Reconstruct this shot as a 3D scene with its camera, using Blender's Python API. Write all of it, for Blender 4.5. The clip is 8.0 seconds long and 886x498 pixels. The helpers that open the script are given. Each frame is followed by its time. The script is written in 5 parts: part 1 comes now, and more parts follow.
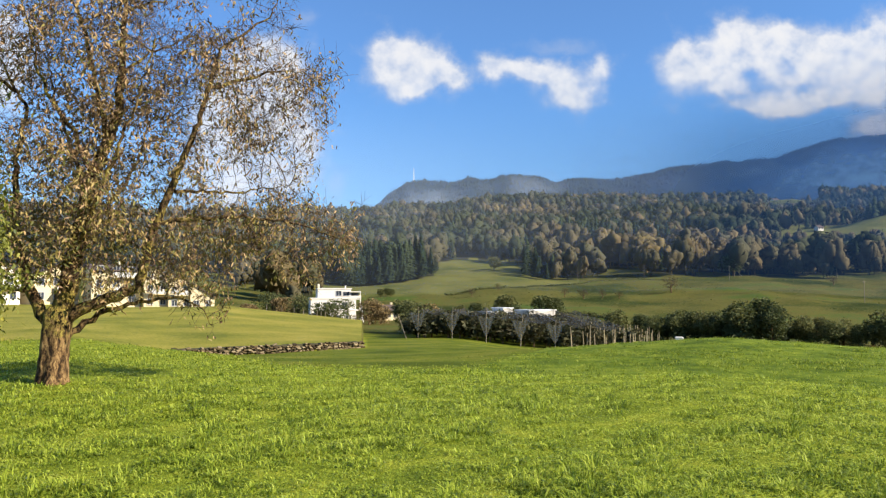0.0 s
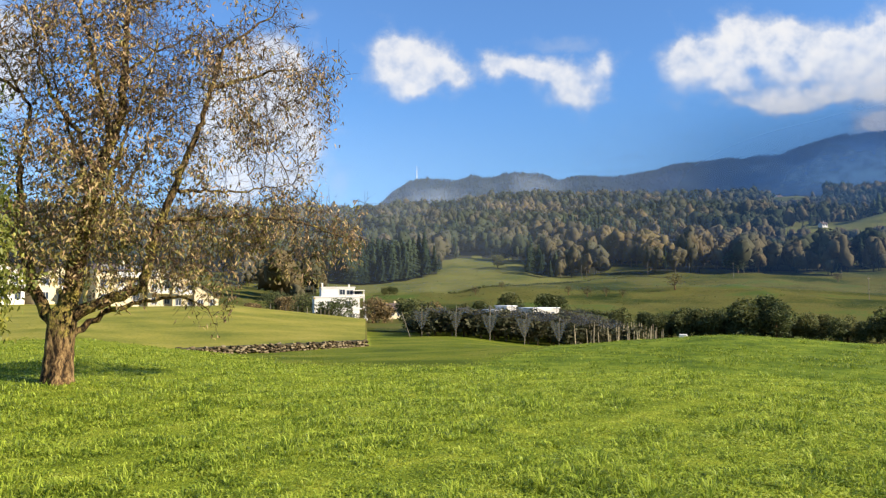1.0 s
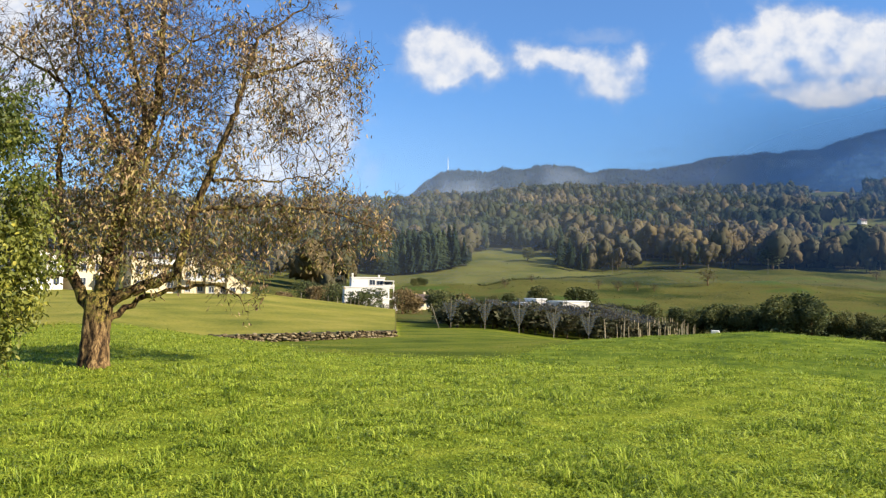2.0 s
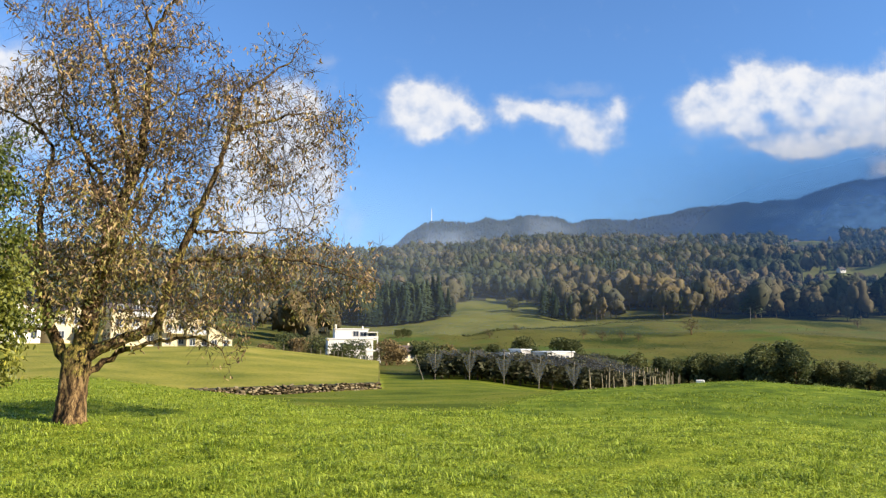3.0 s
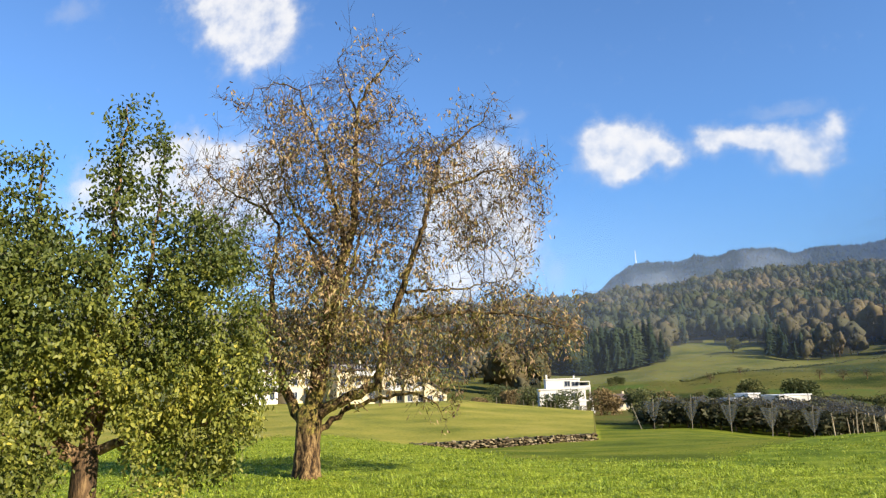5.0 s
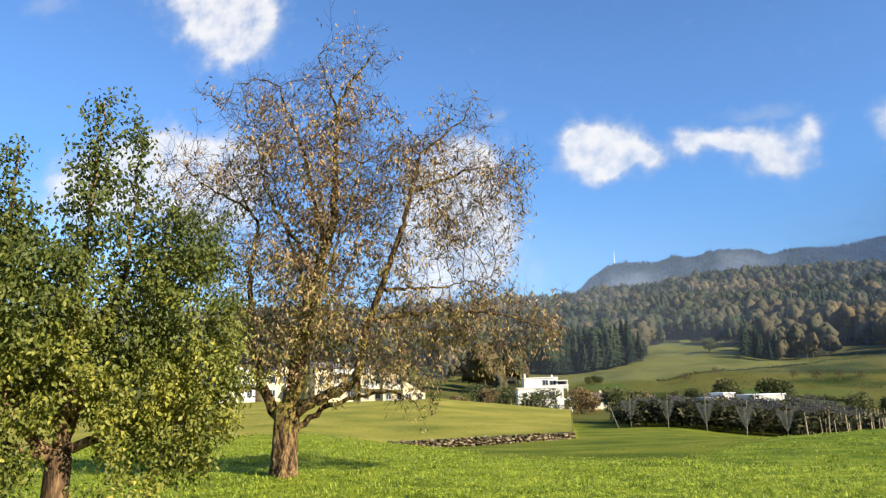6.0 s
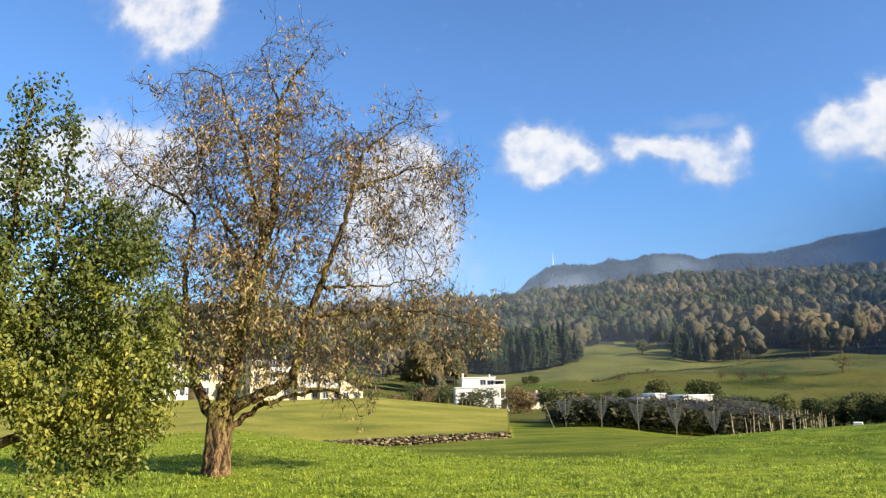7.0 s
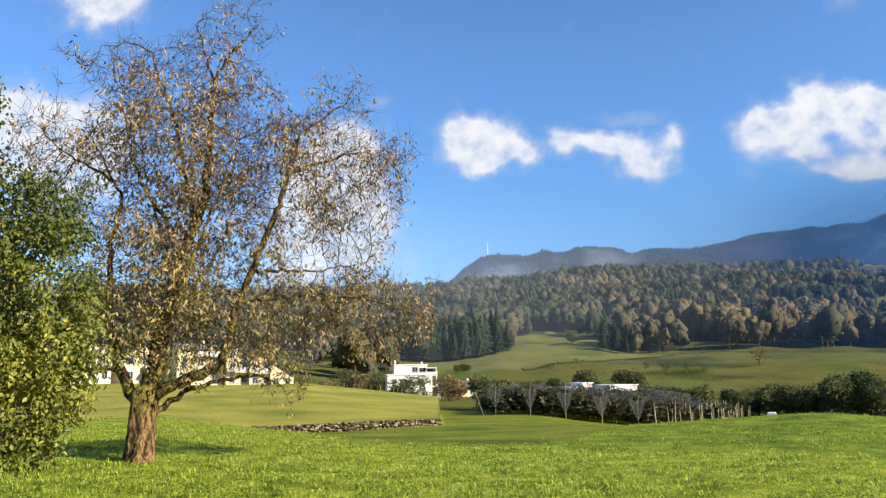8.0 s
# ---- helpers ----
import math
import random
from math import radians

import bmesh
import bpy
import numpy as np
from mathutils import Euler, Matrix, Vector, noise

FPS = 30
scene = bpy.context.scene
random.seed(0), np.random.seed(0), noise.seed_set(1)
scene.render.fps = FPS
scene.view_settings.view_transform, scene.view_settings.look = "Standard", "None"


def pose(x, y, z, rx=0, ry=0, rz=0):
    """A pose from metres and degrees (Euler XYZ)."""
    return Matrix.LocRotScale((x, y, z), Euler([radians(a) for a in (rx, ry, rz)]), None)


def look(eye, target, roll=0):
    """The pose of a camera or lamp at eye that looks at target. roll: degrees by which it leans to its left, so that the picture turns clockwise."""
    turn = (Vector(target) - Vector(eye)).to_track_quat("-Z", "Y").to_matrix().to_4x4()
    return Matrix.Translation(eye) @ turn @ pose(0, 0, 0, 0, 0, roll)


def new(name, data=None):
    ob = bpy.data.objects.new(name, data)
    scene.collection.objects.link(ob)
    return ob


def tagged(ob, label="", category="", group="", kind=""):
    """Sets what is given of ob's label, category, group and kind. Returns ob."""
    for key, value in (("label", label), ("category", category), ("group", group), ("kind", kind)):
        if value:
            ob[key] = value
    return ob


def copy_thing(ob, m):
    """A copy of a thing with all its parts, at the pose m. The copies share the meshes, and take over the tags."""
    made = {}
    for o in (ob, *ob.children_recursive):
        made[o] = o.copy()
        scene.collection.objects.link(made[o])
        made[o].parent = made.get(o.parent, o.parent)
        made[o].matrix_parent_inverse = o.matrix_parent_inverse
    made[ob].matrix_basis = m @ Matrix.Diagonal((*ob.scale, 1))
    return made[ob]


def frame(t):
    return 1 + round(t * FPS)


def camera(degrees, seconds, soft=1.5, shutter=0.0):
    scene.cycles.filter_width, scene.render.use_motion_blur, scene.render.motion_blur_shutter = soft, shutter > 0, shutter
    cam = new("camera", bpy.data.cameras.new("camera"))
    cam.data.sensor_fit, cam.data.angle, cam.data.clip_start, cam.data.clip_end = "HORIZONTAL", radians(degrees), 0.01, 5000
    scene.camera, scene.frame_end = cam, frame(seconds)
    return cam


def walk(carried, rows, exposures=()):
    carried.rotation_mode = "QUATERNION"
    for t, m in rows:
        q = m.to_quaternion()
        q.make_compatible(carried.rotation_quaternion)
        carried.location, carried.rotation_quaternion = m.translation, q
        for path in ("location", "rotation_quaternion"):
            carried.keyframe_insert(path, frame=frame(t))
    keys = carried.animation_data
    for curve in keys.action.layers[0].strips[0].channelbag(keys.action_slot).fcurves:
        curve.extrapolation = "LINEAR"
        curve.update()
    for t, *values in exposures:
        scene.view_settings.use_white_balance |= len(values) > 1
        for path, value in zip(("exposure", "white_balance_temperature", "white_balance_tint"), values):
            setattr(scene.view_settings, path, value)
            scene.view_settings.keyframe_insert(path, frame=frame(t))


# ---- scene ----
import itertools
from mathutils import kdtree

# ---- camera: one man stands on the meadow and turns ----
cam = camera(61.16, 8.0, soft=1.3)
EYE = (0, 0, 1.6)
PATH = (  # seconds, yaw, pitch, roll
    (0, 0, 3.4, 0), (0.5, .27, 3.54, .25), (1, .27, 3.27, .22), (1.2, .36, 3.06, .18), (1.75, 1.95, 2.55, -.4), (2.3, 2.72, 3.18, -.84), (2.5, 2.08, 3.97, -.77),
    (3, 1.32, 6.5, -.31), (3.5, 2.39, 9.54, .64), (4, 4.37, 10.8, 1.09), (4.5, 9.95, 10.66, 1.74), (4.7, 12.8, 10.59, 1.91),
    (5.25, 19.0, 10.5, 1.95), (5.8, 17.82, 10.42, 1.87), (6, 15.56, 10.35, 1.74), (6.5, 12.93, 10.66, 1.75), (7, 10.91, 10.16, 1.33), (7.5, 8.76, 9.21, 1.12),
    (8, 5.79, 9.13, .58))
walk(cam, [(t, pose(*EYE, 90 + p, r, y)) for t, y, p, r in PATH], exposures=((0, 0.92), (2.5, 0.93), (4, 1.0), (8, 1.0)))

# ---- light: autumn sun from the right and a little behind, blue sky with small clouds ----
SUN_HEADING, SUN_HEIGHT = 111.0, 28.0


def heading(az, r=1.0, z=0.0):
    """A point at az degrees to the right of the y axis, r metres away."""
    return Vector((math.sin(radians(az)) * r, math.cos(radians(az)) * r, z))


sun = new("sun", bpy.data.lights.new("sun", "SUN"))
sun.data.energy, sun.data.angle, sun.data.color = 5.0, radians(0.55), (1.0, 0.91, 0.76)
sun.matrix_world = look(heading(SUN_HEADING, 100 * math.cos(radians(SUN_HEIGHT)), 100 * math.sin(radians(SUN_HEIGHT))), (0, 0, 0))


class Nodes:
    """Short hand for a node tree."""

    def __init__(self, tree):
        self.tree = tree
        tree.nodes.clear()

    def add(self, kind, **settings):
        node = self.tree.nodes.new(kind)
        for key, value in settings.items():
            setattr(node, key, value)
        return node

    def link(self, a, b):
        self.tree.links.new(a, b)

    def put(self, socket, value):
        if isinstance(value, bpy.types.NodeSocket):
            self.tree.links.new(value, socket)
        else:
            socket.default_value = value

    def math(self, op, a, b=0.0, c=0.0, clamp=False):
        node = self.add("ShaderNodeMath", operation=op, use_clamp=clamp)
        for socket, value in zip(node.inputs, (a, b, c)):
            self.put(socket, value)
        return node.outputs[0]

    def vector(self, op, a, b=(0, 0, 0)):
        node = self.add("ShaderNodeVectorMath", operation=op)
        self.put(node.inputs[0], a)
        self.put(node.inputs[1], b)
        return node.outputs["Value"] if op in ("LENGTH", "DOT_PRODUCT") else node.outputs[0]

    def noise(self, vector, scale, detail=4.0, rough=0.55, distort=0.0):
        node = self.add("ShaderNodeTexNoise")
        self.put(node.inputs["Vector"], vector)
        for key, value in (("Scale", scale), ("Detail", detail), ("Roughness", rough), ("Distortion", distort)):
            node.inputs[key].default_value = value
        return node

    def ramp(self, fac, *stops):
        node = self.add("ShaderNodeValToRGB")
        while len(node.color_ramp.elements) < len(stops):
            node.color_ramp.elements.new(1.0)
        for element, (at, colour) in zip(node.color_ramp.elements, stops):
            element.position, element.color = at, (*colour, 1)
        self.put(node.inputs[0], fac)
        return node.outputs[0]

    def mix(self, fac, a, b, blend="MIX"):
        node = self.add("ShaderNodeMix", data_type="RGBA", blend_type=blend)
        self.put(node.inputs[0], fac)
        for socket, value in ((node.inputs[6], a), (node.inputs[7], b)):
            self.put(socket, value if isinstance(value, bpy.types.NodeSocket) else (*value, 1))
        return node.outputs[2]

    def smooth(self, value, low, high):
        node = self.add("ShaderNodeMapRange", interpolation_type="SMOOTHSTEP")
        for socket, v in zip(node.inputs, (value, low, high, 0.0, 1.0)):
            self.put(socket, v)
        return node.outputs[0]


# cloud puffs: tangent of the bearing, tangent of the height over the plane ahead, half width, half height
CLOUDS = {
    "round": ((-.078, .325, .031, .027), (-.032, .325, .031, .027), (-.061, .302, .047, .03), (-.015, .298, .031, .022), (.02, .294, .018, .017), (-.045, .275, .038, .016)),
    "bridge": ((.064, .304, .018, .019), (.1, .307, .031, .016), (.135, .302, .029, .019), (.165, .282, .034, .025), (.188, .259, .028, .017), (.213, .302, .02, .025)),
    "large": ((.385, .36, .022, .022), (.415, .349, .031, .028), (.465, .351, .02, .022), (.497, .337, .034, .028), (.549, .335, .034, .028), (.586, .337, .038, .034), (.626, .329, .046, .055)),
    "large_middle": ((.315, .298, .031, .037), (.338, .325, .023, .022), (.365, .31, .034, .031), (.395, .31, .034, .031), (.445, .321, .038, .028), (.525, .302, .041, .031), (.578, .282, .046, .033), (.487, .294, .023, .023)),
    "large_foot": ((.383, .279, .018, .019), (.417, .251, .046, .011), (.466, .245, .034, .011), (.517, .263, .046, .016), (.456, .267, .018, .014), (.405, .288, .022, .016), (.452, .292, .026, .014), (.488, .272, .034, .016), (.43, .266, .034, .012)),
    "summit": ((.60, .226, .045, .016), (.64, .23, .05, .02), (.61, .222, .04, .016),),
    "behind_tree": ((-.264, .304, .055, .046), (-.222, .308, .036, .036), (-.291, .241, .065, .06), (-.209, .241, .04, .046), (-.259, .189, .085, .052), (-.294, .143, .07, .042), (-.203, .177, .034, .034), (-.24, .269, .038, .038)),
    "high": ((-.626, .591, .083, .06), (-.604, .539, .051, .035), (-.658, .626, .063, .041), (-.575, .602, .051, .04), (-.68, .68, .09, .05)),
    "low": ((-.765, .387, .064, .039), (-.691, .351, .091, .066), (-.638, .281, .059, .055), (-.827, .337, .075, .055), (-.905, .345, .075, .065), (-.60, .33, .06, .06), (-.73, .33, .08, .06)),
}
HOLES = ((.429, .282, .026, .012), (.473, .307, .011, .011), (.414, .298, .011, .009), (.402, .265, .026, .008), (.49, .282, .015, .008))
WISPS = ((-.146, .149, .022, .025), (-.187, .371, .022, .015), (-.977, .687, .065, .033), (.451, .489, .031, .021), (.16, .335, .06, .014), (-.52, .68, .06, .03))


def make_sky():
    world = bpy.data.worlds.new("sky")
    scene.world = world
    world.use_nodes = True
    n = Nodes(world.node_tree)
    air = n.add("ShaderNodeTexSky", sky_type="NISHITA", sun_disc=False, sun_elevation=radians(SUN_HEIGHT), sun_rotation=radians(SUN_HEADING),
                altitude=450.0, air_density=1.0, dust_density=0.05, ozone_density=2.6)
    way = n.add("ShaderNodeTexCoord").outputs["Generated"]
    split = n.add("ShaderNodeSeparateXYZ")
    n.link(way, split.inputs[0])
    ahead = n.math("MAXIMUM", split.outputs[1], 0.02)
    flat = n.add("ShaderNodeCombineXYZ")
    n.link(n.math("DIVIDE", split.outputs[0], ahead), flat.inputs[0])
    n.link(n.math("DIVIDE", split.outputs[2], ahead), flat.inputs[1])
    plane = flat.outputs[0]
    bend = n.noise(plane, 17.0, 6.0, 0.62)
    bend2 = n.vector("SUBTRACT", bend.outputs["Color"], (.5, .5, .5))
    warped = n.vector("ADD", plane, n.vector("MULTIPLY", bend2, (.05, .045, 0)))

    def field(puffs):
        best = None
        for u, w, ru, rw in puffs:
            d = n.vector("MULTIPLY", n.vector("SUBTRACT", warped, (u, w, 0)), (1 / (ru * 1.05), 1 / (rw * 1.05), 0))
            v = n.math("POWER", .33, n.vector("DOT_PRODUCT", d, d))
            best = v if best is None else n.math("ADD", best, v)
        return n.math("SUBTRACT", n.math("MINIMUM", best, 1.1), .48)

    body = n.math("SUBTRACT", field(tuple(itertools.chain(*CLOUDS.values()))), n.math("MULTIPLY", n.math("MAXIMUM", n.math("ADD", field(HOLES), .5), 0.0), .42))
    fine = n.noise(plane, 30.0, 8.0, 0.55)
    dense = n.math("ADD", body, n.math("MULTIPLY", n.math("SUBTRACT", fine.outputs["Fac"], .5), 1.3))
    thick = n.math("MULTIPLY", n.smooth(dense, -.38, .95), .94)
    veil = n.smooth(n.math("ADD", field(WISPS), n.math("MULTIPLY", n.math("SUBTRACT", fine.outputs["Fac"], .5), 1.2)), -.3, .9)
    cover = n.math("MULTIPLY", n.math("MAXIMUM", thick, n.math("MULTIPLY", veil, .3)), n.smooth(split.outputs[1], .03, .1))
    shade = n.smooth(n.math("ADD", dense, n.math("MULTIPLY", n.math("SUBTRACT", n.noise(plane, 15.0, 4.0).outputs["Fac"], .5), .7)), -.1, .8)
    colour = n.mix(shade, (3.3, 3.5, 3.9), (4.95, 4.9, 4.9))
    blue = n.mix(1.0, air.outputs[0], n.mix(n.smooth(split.outputs[2], .06, .42), LOW_TINT, SKY_TINT), "MULTIPLY")
    out = n.add("ShaderNodeBackground")
    n.link(n.mix(cover, blue, colour), out.inputs[0])
    out.inputs[1].default_value = 0.1
    n.link(out.outputs[0], n.add("ShaderNodeOutputWorld").inputs[0])


SKY_TINT, LOW_TINT = (.65, .87, 1.11), (.42, .69, .94)
make_sky()

# ---- materials ----


def surface(name, stops, scale=4.0, fine=40.0, rough=0.85, bump=0.3, depth=0.02, thin=0.0, metal=0.0, island=0.0, attribute="", spread=(1, 1, 1), alpha=1.0, random_tint=0.0, gloss=0.3):
    """A material whose colour wanders between stops by coarse and fine noise; thin: share of light let through, for leaves."""
    m = bpy.data.materials.new(name)
    m.use_nodes = True
    n = Nodes(m.node_tree)
    place = n.add("ShaderNodeTexCoord").outputs["Object"]
    place = n.vector("MULTIPLY", place, spread)
    coarse, small = n.noise(place, scale, 5.0), n.noise(place, fine, 6.0, 0.65)
    fac = n.math("ADD", n.math("MULTIPLY", coarse.outputs["Fac"], .6), n.math("MULTIPLY", small.outputs["Fac"], .4))
    if island:
        own = n.add("ShaderNodeNewGeometry").outputs["Random Per Island"]
        fac = n.math("ADD", n.math("MULTIPLY", fac, 1 - island), n.math("MULTIPLY", own, island))
    if random_tint:
        own = n.add("ShaderNodeObjectInfo").outputs["Random"]
        fac = n.math("ADD", n.math("MULTIPLY", fac, 1 - random_tint), n.math("MULTIPLY", own, random_tint))
    if attribute:
        own = n.add("ShaderNodeAttribute", attribute_name=attribute).outputs["Fac"]
        fac = n.math("ADD", n.math("MULTIPLY", n.math("SUBTRACT", fac, .5), .45), own)
    colour = n.ramp(fac, *stops)
    skin = n.add("ShaderNodeBsdfPrincipled")
    n.link(colour, skin.inputs["Base Color"])
    skin.inputs["Roughness"].default_value, skin.inputs["Metallic"].default_value = rough, metal
    skin.inputs["Specular IOR Level"].default_value = gloss
    if bump:
        relief = n.add("ShaderNodeBump")
        relief.inputs["Strength"].default_value, relief.inputs["Distance"].default_value = bump, depth
        n.link(fac, relief.inputs["Height"])
        n.link(relief.outputs[0], skin.inputs["Normal"])
    out = skin.outputs[0]
    if thin:
        back = n.add("ShaderNodeBsdfTranslucent")
        n.link(colour, back.inputs[0])
        both = n.add("ShaderNodeMixShader")
        both.inputs[0].default_value = thin
        n.link(out, both.inputs[1])
        n.link(back.outputs[0], both.inputs[2])
        out = both.outputs[0]
    if alpha < 1:
        clear, both = n.add("ShaderNodeBsdfTransparent"), n.add("ShaderNodeMixShader")
        both.inputs[0].default_value = alpha
        n.link(clear.outputs[0], both.inputs[1])
        n.link(out, both.inputs[2])
        out = both.outputs[0]
    n.link(out, n.add("ShaderNodeOutputMaterial").inputs[0])
    return m


MEADOW = surface("meadow_turf", ((.36, (.10, .135, .012)), (.5, (.20, .24, .019)), (.64, (.31, .32, .034))), 1.3, 16.0, .9, 1.0, .1, gloss=.05)
MOWN = surface("mown_grass", ((.38, (.125, .135, .019)), (.46, (.195, .19, .029)), (.54, (.255, .225, .038)), (.64, (.33, .275, .058))), .12, 3.0, .9, .8, .06, gloss=.05)
PASTURE = surface("hill_pasture", ((.40, (.026, .038, .007)), (.46, (.062, .072, .013)), (.52, (.125, .104, .025)), (.58, (.066, .10, .017))), .022, 1.3, .9, .6, .3, gloss=.05)
UPPER_MEADOW = surface("upper_meadow", ((.38, (.058, .072, .014)), (.46, (.10, .108, .024)), (.54, (.15, .138, .036)), (.62, (.112, .134, .029))), .03, .6, .9, .4, .3, gloss=.05)
SHORT_GRASS = surface("short_grass", ((.4, (.065, .088, .009)), (.47, (.105, .13, .012)), (.54, (.145, .16, .017)), (.61, (.19, .185, .026))), .2, 6.0, .9, .8, .06, gloss=.05)
SHORT_BLADE = surface("short_blade", ((.3, (.08, .11, .007)), (.5, (.13, .16, .010)), (.75, (.22, .22, .02))), .3, 4.0, .6, 0, 0, .35, island=.35, gloss=.05)
FOREST_FLOOR = surface("forest_floor", ((.3, (.02, .025, .012)), (.7, (.05, .045, .022))), .02, .3, .95, .5, .5, gloss=.05)
FAR_WOOD = surface("far_mountain_wood", ((.34, (.012, .020, .018)), (.52, (.024, .034, .026)), (.68, (.055, .066, .04))), .004, .05, .95, .8, 8.0, gloss=.05)
BLADE = surface("grass_blade", ((.3, (.10, .155, .016)), (.42, (.225, .30, .027)), (.54, (.39, .455, .047)), (.68, (.50, .55, .078)), (.88, (.58, .60, .145))), 1.3, 6.0, .5, 0, 0, .35, island=.32, gloss=.2)
# hillock turf and blades: darker greens than the near meadow's
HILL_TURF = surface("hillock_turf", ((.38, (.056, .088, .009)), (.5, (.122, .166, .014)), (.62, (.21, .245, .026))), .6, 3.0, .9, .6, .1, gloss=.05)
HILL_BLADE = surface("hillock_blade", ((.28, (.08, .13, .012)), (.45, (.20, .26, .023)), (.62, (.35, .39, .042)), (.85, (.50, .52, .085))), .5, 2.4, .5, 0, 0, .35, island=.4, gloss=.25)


def old_bark(name, lichen_from, lichen_full, tone, growth):
    """Furrowed brown bark; yellow lichen covers it in patches, more of it higher up the tree."""
    m = bpy.data.materials.new(name)
    m.use_nodes = True
    n = Nodes(m.node_tree)
    place = n.add("ShaderNodeTexCoord").outputs["Object"]
    high = n.add("ShaderNodeSeparateXYZ")
    n.link(place, high.inputs[0])
    bent = n.vector("ADD", place, n.vector("MULTIPLY", n.vector("SUBTRACT", n.noise(place, 2.2, 3.0).outputs["Color"], (.5, .5, .5)), (.26, .26, .2)))
    groove = n.noise(n.vector("MULTIPLY", bent, (1, 1, .24)), 13.0, 6.0, .66)
    flake = n.noise(n.vector("MULTIPLY", bent, (1, 1, .45)), 34.0, 5.0, .65)
    relief = n.math("ADD", n.math("MULTIPLY", groove.outputs["Fac"], .72), n.math("MULTIPLY", flake.outputs["Fac"], .28))
    wood = n.ramp(relief, *((at, tuple(c * tone for c in rgb)) for at, rgb in ((.42, (.018, .011, .006)), (.48, (.085, .048, .02)), (.54, (.20, .12, .05)), (.61, (.36, .235, .10)))))
    patch = n.noise(place, 3.4, 6.0, .65).outputs["Fac"]
    cover = n.math("ADD", n.math("MULTIPLY", n.smooth(high.outputs[2], lichen_from, lichen_full), growth), patch)
    moss = n.ramp(n.noise(place, 26.0, 5.0, .65).outputs["Fac"], (.38, (.10, .07, .02)), (.52, (.22, .17, .035)), (.66, (.36, .28, .06)))
    skin = n.add("ShaderNodeBsdfPrincipled")
    n.link(n.mix(n.math("MULTIPLY", n.smooth(cover, .56, .74), n.smooth(relief, .40, .52)), wood, moss), skin.inputs["Base Color"])
    skin.inputs["Roughness"].default_value, skin.inputs["Specular IOR Level"].default_value = .9, .2
    bump = n.add("ShaderNodeBump")
    bump.inputs["Strength"].default_value, bump.inputs["Distance"].default_value = 1.0, .06
    n.link(relief, bump.inputs["Height"])
    n.link(bump.outputs[0], skin.inputs["Normal"])
    n.link(skin.outputs[0], n.add("ShaderNodeOutputMaterial").inputs[0])
    return m


OLD_BARK = old_bark("old_cherry_bark", .6, 1.5, 1.0, .24)
LIMB_BARK = old_bark("cherry_limb_bark", .2, 1.6, .62, .13)
BARK = surface("furrowed_bark", ((.42, (.03, .018, .009)), (.5, (.15, .086, .038)), (.58, (.30, .19, .085))), 3.0, 14.0, .9, 1.0, .05, spread=(2.6, 2.6, .5))
TWIG = surface("twig_bark", ((.3, (.034, .024, .018)), (.55, (.088, .062, .042)), (.75, (.16, .115, .068))), 3.0, 30.0, .9, .3, .004)
DRY_LEAF = surface("dry_leaf", ((.05, (.06, .036, .02)), (.26, (.21, .125, .06)), (.48, (.47, .31, .155)), (.66, (.40, .29, .10)), (.8, (.28, .23, .058)), (.95, (.11, .118, .033))), 2.0, 30.0, .55, .2, .004, .3, attribute="tint")
PEAR_LEAF = surface("pear_leaf", ((.05, (.045, .066, .014)), (.26, (.125, .138, .024)), (.44, (.215, .215, .034)), (.62, (.37, .33, .048)), (.85, (.56, .44, .06))), .9, 30.0, .5, .2, .004, .25, attribute="tint", gloss=.3)
CONIFER = surface("conifer_needles", ((.2, (.015, .025, .014)), (.5, (.031, .045, .023)), (.8, (.056, .07, .032))), .05, 1.1, .9, .8, .6, attribute="tint", gloss=.05)
BROADLEAF = surface("autumn_broadleaf", ((.1, (.022, .032, .017)), (.3, (.056, .064, .031)), (.46, (.088, .082, .047)), (.6, (.112, .09, .048)), (.76, (.14, .104, .05)), (.95, (.20, .16, .072))), .05, 1.1, .85, 1.0, 1.6, .15, attribute="tint", gloss=.05)
HEDGE_LEAF = surface("hedge_leaf", ((.25, (.05, .068, .024)), (.5, (.115, .13, .042)), (.7, (.185, .175, .056)), (.9, (.29, .22, .065))), .15, 3.0, .7, .2, .02, .36, island=.35, random_tint=.25)
PLASTER = surface("cream_plaster", ((.3, (.60, .48, .29)), (.7, (.72, .60, .38))), .2, 4.0, .9, .1, .01)
WHITE_PLASTER = surface("white_plaster", ((.3, (.70, .64, .55)), (.7, (.80, .74, .65))), .2, 4.0, .9, .1, .01)
ROOF_TILE = surface("brown_roof_tile", ((.3, (.07, .05, .04)), (.7, (.14, .10, .08))), .6, 6.0, .85, .4, .03)
FRAME_PAINT = surface("window_frame_paint", ((.3, (.45, .43, .4)), (.7, (.6, .58, .55))), 1.0, 9.0, .5, 0, 0)
GLASS = surface("window_glass", ((.3, (.03, .04, .055)), (.7, (.05, .06, .08))), 1.0, 5.0, .08, 0, 0)
STONE = surface("field_stone", ((.3, (.045, .03, .014)), (.5, (.13, .09, .042)), (.7, (.30, .23, .13))), 1.5, 9.0, .9, .6, .02, random_tint=.55)
WALL_EARTH = surface("wall_earth", ((.3, (.035, .03, .015)), (.7, (.08, .07, .03))), 1.5, 9.0, .95, .6, .03)
STAKE_WOOD = surface("pale_stake", ((.3, (.26, .20, .12)), (.7, (.46, .37, .22))), 2.0, 20.0, .85, .3, .01, spread=(3, 3, .4), random_tint=.4)
